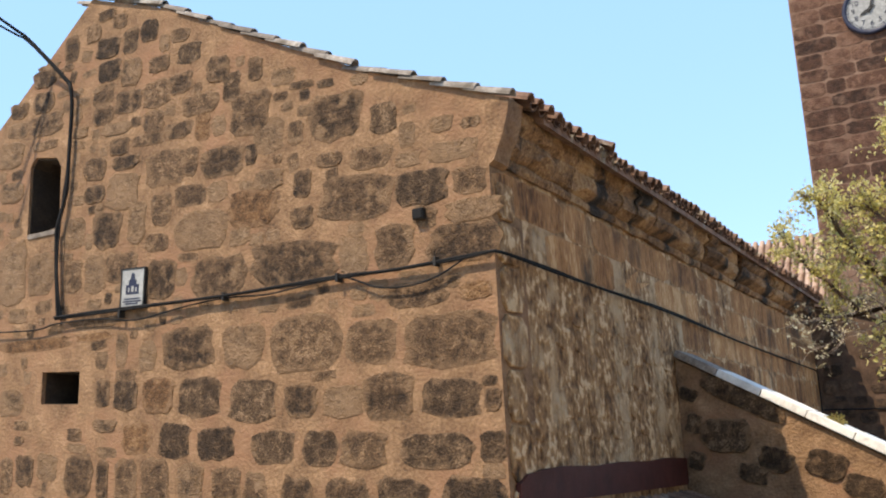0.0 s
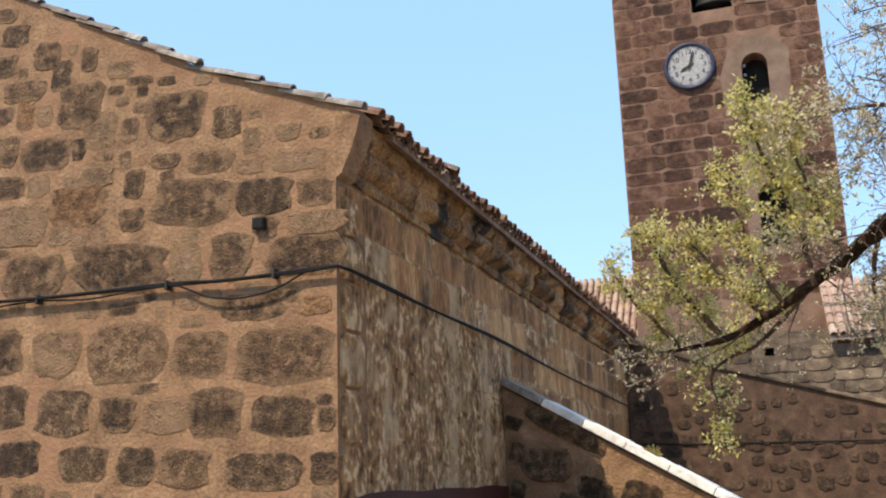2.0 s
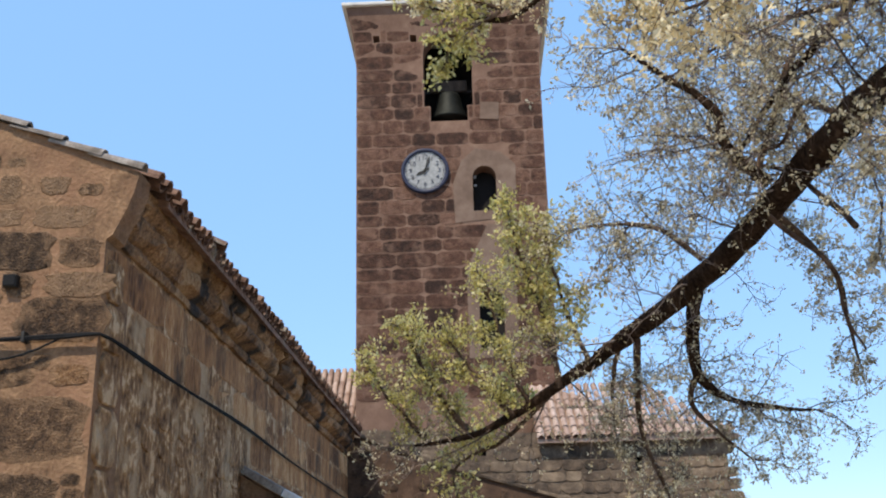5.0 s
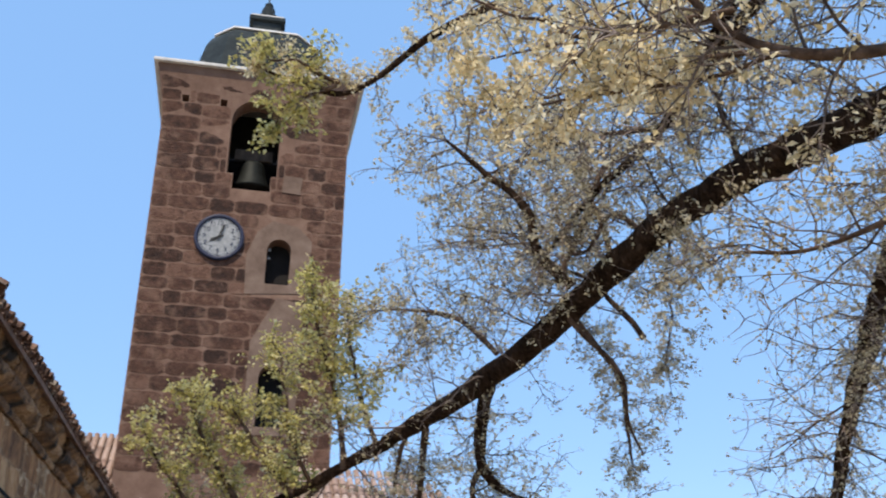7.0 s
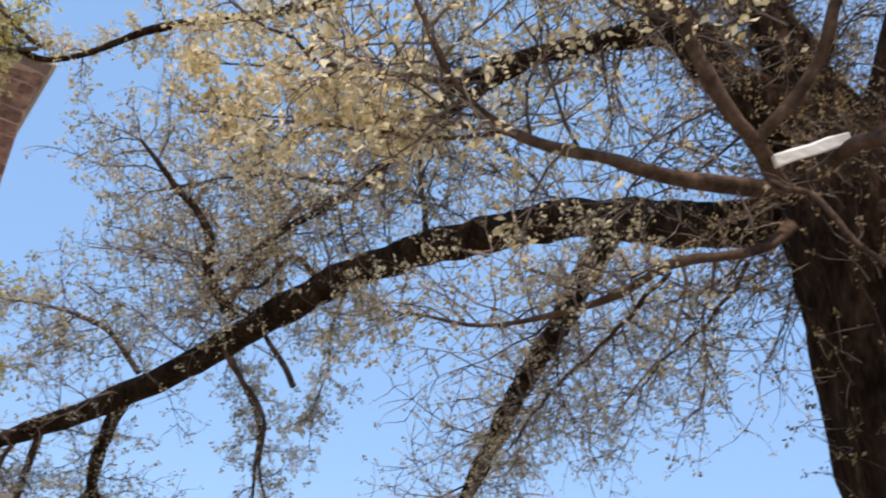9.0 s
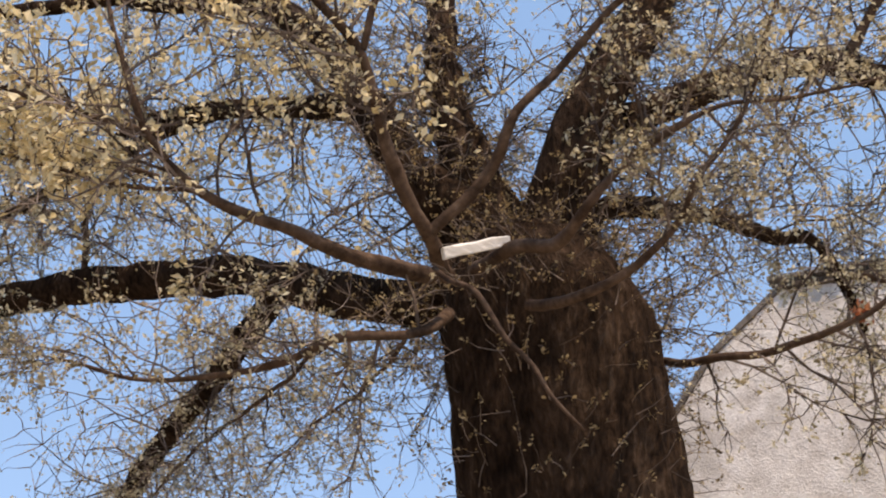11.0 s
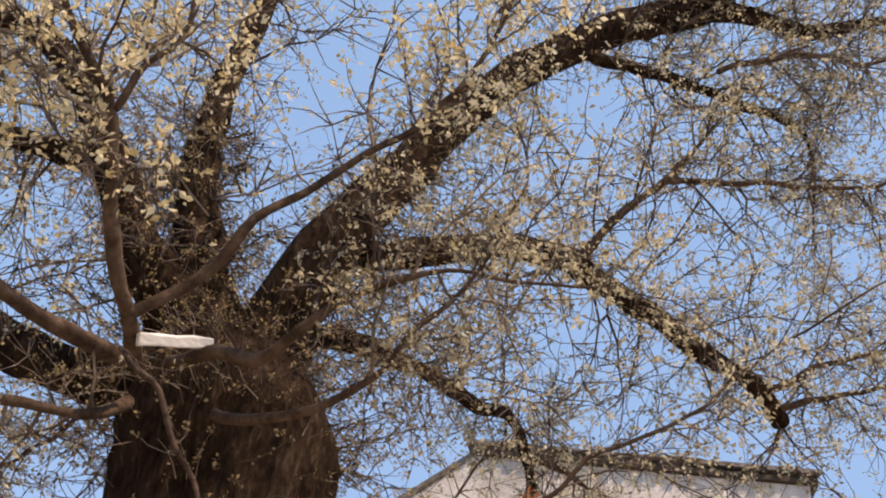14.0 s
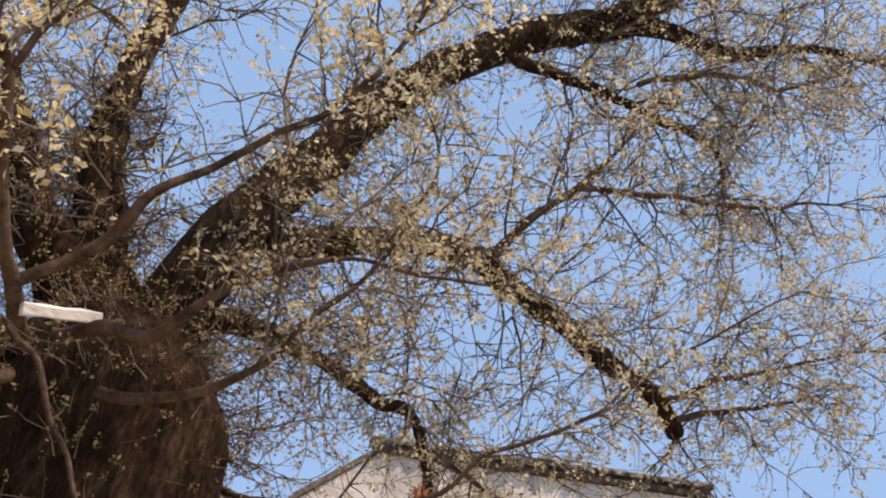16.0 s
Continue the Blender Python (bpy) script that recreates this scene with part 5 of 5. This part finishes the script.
# the larger stones of the gable as laid: middle along and up the wall, width, height
LAID = (
    ("DARK", ((-0.3, 1.35, 0.53, 0.34), (-0.93, 1.36, 0.46, 0.35), (-0.6, 1.74, 0.62, 0.27), (-0.11, 1.75, 0.22, 0.22), (-1.71, 1.82, 0.34, 0.29), (-2.21, 1.86, 0.43, 0.27), (-2.85, 1.92, 0.41, 0.28), (-3.34, 1.98, 0.37, 0.32), (-0.45, 2.13, 0.49, 0.29), (-2.42, 2.27, 0.5, 0.38), (-3.04, 2.34, 0.47, 0.34), (-3.97, 2.43, 0.29, 0.27), (-0.63, 3.86, 0.48, 0.29), (-0.97, 4.54, 0.26, 0.28), (-1.56, 4.99, 0.18, 0.08), (-2.64, 5.22, 0.21, 0.27), (-3.17, 5.7, 0.3, 0.22), (-4.27, 5.78, 0.31, 0.23), (-5.25, 5.93, 0.36, 0.2), (-4.3, 6.04, 0.32, 0.23))),
    ("DARK", ((-3.97, 6.04, 0.22, 0.26), (-3.71, 6.08, 0.24, 0.23))),
    ("MID", ((-1.47, 1.38, 0.44, 0.36), (-1.97, 1.4, 0.33, 0.39), (-2.42, 1.42, 0.25, 0.4), (-2.73, 1.56, 0.32, 0.3), (-3.58, 1.6, 0.32, 0.43), (-3.95, 1.64, 0.27, 0.38), (-4.26, 1.66, 0.15, 0.41), (-4.58, 1.72, 0.37, 0.4), (-5.63, 1.77, 0.19, 0.34), (-1.28, 1.79, 0.43, 0.3), (-5.36, 1.8, 0.25, 0.3), (-5.46, 2.1, 0.15, 0.09), (-0.09, 2.1, 0.14, 0.17), (-1.03, 2.2, 0.45, 0.36), (-1.91, 2.23, 0.33, 0.27), (-5.43, 2.25, 0.21, 0.1), (-4.28, 2.48, 0.19, 0.27), (-0.44, 2.58, 0.77, 0.41), (-1.18, 2.65, 0.48, 0.37), (-1.85, 2.71, 0.73, 0.46))),
    ("MID", ((-3.18, 2.8, 0.59, 0.39), (-0.72, 2.98, 0.55, 0.21), (-4.39, 3.22, 0.71, 0.18), (-0.26, 3.34, 0.65, 0.32), (-0.91, 3.41, 0.36, 0.38), (-1.96, 3.42, 0.89, 0.4), (-2.8, 3.42, 0.64, 0.37), (-3.52, 3.49, 0.35, 0.38), (-4.06, 3.68, 0.41, 0.29), (-4.74, 3.69, 0.27, 0.34), (-1.85, 3.81, 0.23, 0.2), (-0.18, 3.84, 0.3, 0.21), (-3.58, 3.86, 0.29, 0.18), (-1.28, 3.89, 0.7, 0.4), (-4.26, 4.09, 0.38, 0.38), (-1.84, 4.12, 0.19, 0.26), (-3.53, 4.17, 0.25, 0.31), (-1.11, 4.21, 0.4, 0.2), (-3.15, 4.25, 0.39, 0.22), (-1.54, 4.28, 0.27, 0.13))),
    ("MID", ((-0.14, 4.32, 0.18, 0.09), (-4.45, 4.49, 0.29, 0.18), (-2.76, 4.51, 0.49, 0.28), (-2.41, 4.51, 0.13, 0.19), (-3.46, 4.59, 0.52, 0.34), (-3.14, 4.59, 0.16, 0.28), (-1.9, 4.6, 0.16, 0.21), (-1.46, 4.66, 0.55, 0.43), (-4.02, 4.75, 0.35, 0.14), (-4.45, 4.76, 0.31, 0.23), (-2.42, 4.91, 0.45, 0.39), (-3.71, 4.92, 0.42, 0.12), (-3.31, 4.93, 0.35, 0.17), (-4.11, 4.93, 0.26, 0.18), (-3.64, 5.09, 0.27, 0.24), (-3.03, 5.14, 0.43, 0.2), (-5.22, 5.17, 0.36, 0.1), (-4.35, 5.31, 0.29, 0.2), (-2.35, 5.33, 0.17, 0.22), (-3.6, 5.37, 0.34, 0.27))),
    ("MID", ((-3.99, 5.38, 0.36, 0.24), (-5.21, 5.4, 0.49, 0.24), (-3.28, 5.41, 0.3, 0.21), (-2.81, 5.44, 0.28, 0.26), (-4.35, 5.54, 0.31, 0.22), (-5.65, 5.65, 0.28, 0.18), (-5.26, 5.66, 0.32, 0.23), (-3.57, 5.68, 0.27, 0.17), (-3.29, 5.92, 0.23, 0.14), (-5.19, 6.05, 0.32, 0.07), (-4.84, 6.17, 0.22, 0.29), (-4.51, 6.26, 0.21, 0.19), (-4.13, 6.3, 0.21, 0.15), (-4.32, 6.42, 0.25, 0.12))),
    ("WASHED", ((-2.41, 1.53, 0.2, 0.26), (-0.12, 1.57, 0.19, 0.12), (-3.15, 1.6, 0.28, 0.34), (-5.03, 1.82, 0.29, 0.25), (-4.24, 2.17, 0.3, 0.12), (-1.47, 2.18, 0.37, 0.25), (-5.6, 2.49, 0.35, 0.26), (-2.53, 2.75, 0.45, 0.38), (-3.69, 2.78, 0.22, 0.27), (-4.03, 2.87, 0.15, 0.33), (-1.28, 3.07, 0.17, 0.12), (-1.32, 3.38, 0.29, 0.34), (-0.16, 3.6, 0.48, 0.18), (-4.42, 3.66, 0.28, 0.37), (-5.21, 3.78, 0.39, 0.42), (-5.66, 3.84, 0.41, 0.68), (-3.02, 3.89, 0.63, 0.35), (-3.85, 4.11, 0.23, 0.43), (-0.32, 4.11, 0.42, 0.17), (-0.75, 4.12, 0.22, 0.12))),
    ("WASHED", ((-4.74, 4.14, 0.33, 0.33), (-2.21, 4.23, 0.32, 0.19), (-0.74, 4.34, 0.16, 0.23), (-0.41, 4.36, 0.21, 0.14), (-4.05, 4.46, 0.43, 0.38), (-2.21, 4.64, 0.33, 0.32), (-5.73, 4.74, 0.37, 0.22), (-2.8, 4.87, 0.17, 0.2), (-1.2, 4.94, 0.18, 0.1), (-4.16, 5.13, 0.4, 0.13), (-5.76, 5.16, 0.38, 0.29), (-2.03, 5.17, 0.26, 0.16), (-4.68, 5.2, 0.21, 0.12), (-4.75, 5.4, 0.17, 0.19), (-5.66, 5.43, 0.33, 0.18), (-3.96, 5.69, 0.28, 0.28), (-3.5, 5.89, 0.15, 0.17))),
    ("RUSTY", ((-3.81, 2.03, 0.37, 0.28), (-3.55, 2.41, 0.36, 0.32), (-0.18, 2.95, 0.27, 0.15), (-4.42, 3.04, 0.47, 0.08), (-5.28, 3.05, 1.03, 0.13), (-2.4, 4.0, 0.56, 0.34), (-3.0, 4.9, 0.19, 0.28))),
)


def gable_top(x):
    for (xa, za), (xb, zb) in zip(gable_line[1:9], gable_line[2:10]):
        if xb <= x <= xa:
            return za + (zb - za) * (x - xa) / (xb - xa)
    return 0


def clear_of(x, z, w, h, boxes):
    return all(abs(x - cx) > (w + bw) / 2 or abs(z - cz) > (h + bh) / 2 for cx, cz, bw, bh in boxes)


KEEP_A = [(-5.2, 4.62, 0.62, 1.0), (-4.87, 2.58, 0.78, 0.56), (-3.86, 3.45, 0.3, 0.36)]
laid_a = []
for look_of, stones in LAID:
    for cx, cz, w, h in stones:
        lay_stone(wall_a, GABLE_STONES[look_of], Matrix.Translation((cx, 0.004, cz)), w * 1.03, h * 1.03, rnd.uniform(0.006, 0.014), RISE + rnd.uniform(-0.06, 0.06))
        laid_a.append((cx, cz, w, h))
# small half-buried stones between the large ones, up to the verge and down to the ground
count = 0
for _ in range(9000):
    cx, cz, w, h = rnd.uniform(-6.2, -0.08), rnd.uniform(0.3, 6.3), rnd.uniform(0.10, 0.30), rnd.uniform(0.08, 0.2)
    if count < 240 and cz + h / 2 + 0.20 + w * 0.22 < gable_top(cx) and clear_of(cx, cz, w * 0.95, h * 0.95, laid_a + KEEP_A):
        low = cz < 3.0 and cz > 1.2
        if not low or rnd.random() < 0.12:
            lay_stone(wall_a, GABLE_STONES["WASHED" if cz > 1.2 and rnd.random() < 0.6 else "MID"], Matrix.Translation((cx, 0.004, cz)), w, h, rnd.uniform(0.004, 0.009), RISE + rnd.uniform(-0.2, 0.2))
            laid_a.append((cx, cz, w, h))
            count += 1
# ashlar band of the eave wall, and rubble below it on the rendered stretch
ASH_B = with_material(ASHLAR, ASHLAR_B)
TURN_B = Matrix.Rotation(math.pi / 2, 4, "Z")
for lo, hi in ((3.22, 3.58), (3.58, 3.93)):
    y = 0.02
    while y < 13.5:
        w = rnd.uniform(0.55, 1.5)
        lay_stone(wall_b, ASH_B, Matrix.Translation((-0.004, y + w / 2, (lo + hi) / 2)) @ TURN_B, w - 0.015, hi - lo - 0.015, rnd.uniform(0.003, 0.010))
        y += w
for lo, hi in ((1.95, 2.4), (2.4, 2.85), (2.85, 3.22)):
    y = 4.9
    while y < 13.5:
        w = rnd.uniform(0.4, 1.0)
        lay_stone(wall_b, ASH_B, Matrix.Translation((-0.004, y + w / 2, (lo + hi) / 2)) @ TURN_B, w - 0.02, hi - lo - 0.02, rnd.uniform(0.003, 0.010))
        y += w
RUB_B = with_material(RUBBLE, RENDER_B)
z = 1.5
while z < 3.15:
    y = 0.25
    h = rnd.uniform(0.16, 0.30)
    while y < 4.3:
        w = rnd.uniform(0.14, 0.36)
        if rnd.random() < 0.75:
            lay_stone(wall_b, RUB_B, Matrix.Translation((-0.006, y + w / 2, z + h / 2 + rnd.uniform(-0.03, 0.03))) @ TURN_B, w - 0.01, h - 0.02, rnd.uniform(0.008, 0.020), rnd.uniform(-0.12, 0.12))
        y += w
    z += h
# quoins at the corner
z = 1.0
for k in range(7):
    h = (0.46, 0.45, 0.42, 0.43, 0.38, 0.36, 0.33)[k]
    w = 0.42 if k % 2 else 0.30
    lay_stone(wall_b, with_material(ASHLAR[:2], RENDER_B), Matrix.Translation((-0.005, 0.15 + w / 4, z + h / 2)) @ TURN_B, w, h - 0.03, 0.028)
    z += h
# buttress rubble
RUB_D = with_material(RUBBLE, STONE)
lay_stone(bw, RUB_D, Matrix.Translation((0.50, -0.03, 1.80)), 0.54, 0.36, 0.03, 0.1)
lay_stone(bw, RUB_D, Matrix.Translation((0.72, -0.03, 2.19)), 1.0, 0.22, 0.03, sl)
for x, zz, w, h in ((0.12, 2.28, 0.2, 0.16), (1.0, 1.52, 0.34, 0.26), (1.5, 1.45, 0.4, 0.3), (0.14, 1.55, 0.18, 0.2), (0.75, 1.38, 0.3, 0.2), (1.85, 1.2, 0.4, 0.25), (0.15, 1.95, 0.16, 0.22)):
    lay_stone(bw, RUB_D, Matrix.Translation((x, -0.03, zz)), w, h, 0.025, 0.35)
# yard wall rubble
RUB_Y = with_material(RUBBLE, STONE_YARD)
RUB_C = with_material(RUBBLE, GREY_STONE)
z = 1.4
while z < 4.3:
    h = rnd.uniform(0.20, 0.34)
    x = 0.05 + rnd.uniform(0, 0.2)
    while x < 6.8:
        w = rnd.uniform(0.22, 0.5)
        for (xa, za), (xb, zb) in zip(yard_top, yard_top[1:]):
            if xa <= x + w / 2 < xb and z + h < za + (zb - za) * (x + w / 2 - xa) / (xb - xa) - 0.12 and rnd.random() < 0.8:
                lay_stone(yard_masonry, RUB_Y, Matrix.Translation((x + w / 2, 0.006, z + h / 2 + rnd.uniform(-0.09, 0.09))), (w - 0.06) * rnd.uniform(0.7, 1.05), (h - 0.05) * rnd.uniform(0.6, 1.1), 0.03, rnd.uniform(-0.25, 0.25))
        x += w
    z += h
# aisle stones
z = 2.2
while z < 4.75:
    h = rnd.uniform(0.28, 0.40)
    x = 0.6
    while x < 8.9:
        w = rnd.uniform(0.3, 0.75)
        if clear_of(x + w / 2, z + h / 2, w, h, [(6.81, 4.28, 0.2, 0.5), (2.74, 4.72, 0.3, 0.24)]):
            lay_stone(aisle_wall, RUB_C, Matrix.Translation((x + w / 2, 0.006, z + h / 2)), w - 0.03, min(h, 4.9 - z) - 0.03, 0.03)
        x += w
    z += h
# tower ashlar
ASH_T = with_material(ASHLAR, TOWER_STONE)
# the openings and the plaster round the window: from, to, low, high
KEEP_T = [(1.48, 2.72, 15.55, 16.14), (1.26, 2.92, 16.14, 18.85), (2.45, 3.95, 12.15, 14.5), (2.8, 3.65, 7.95, 10.0), (-0.29, -0.03, 18.47, 18.75), (0.90, 1.14, 18.45, 18.74)]


def clipped(x0, x1, z0, z1):
    """What is left of a stone's run beside the openings."""
    runs = [(x0, x1)]
    for ka, kb, kl, kh in KEEP_T:
        if z1 > kl + 0.06 and z0 < kh - 0.06:
            runs = [r for a, b in runs for r in ((a, min(b, ka)), (max(a, kb), b)) if r[1] > r[0]]
    return runs



z = 6.6
while z < 19.6:
    h = rnd.uniform(0.40, 0.50)
    x = TX0 + 0.01
    while x < TX1 - 0.1:
        w = min(rnd.uniform(0.5, 1.25), TX1 - 0.01 - x)
        if TX1 - x - w < 0.25:
            w = TX1 - 0.01 - x
        for a, b in clipped(x, x + w, z, z + h):
            if z + h < 19.72 and b - a > 0.14:
                at = tower_place((a + b) / 2, z + h / 2, 0)
                k = 1 - at[1] / 3.0
                lay_stone(tower_wall, ASH_T, Matrix.Translation(at) @ Matrix.Rotation(math.atan(0.03 + 0.25 * (z + h / 2 - 17.5) / 2.4) if z + h / 2 > 17.5 else 0.0, 4, "X"),
                          (b - a) * k - rnd.uniform(0.015, 0.04), h - rnd.uniform(0.02, 0.045), rnd.uniform(0.006, 0.016))
        x += w
    z += h
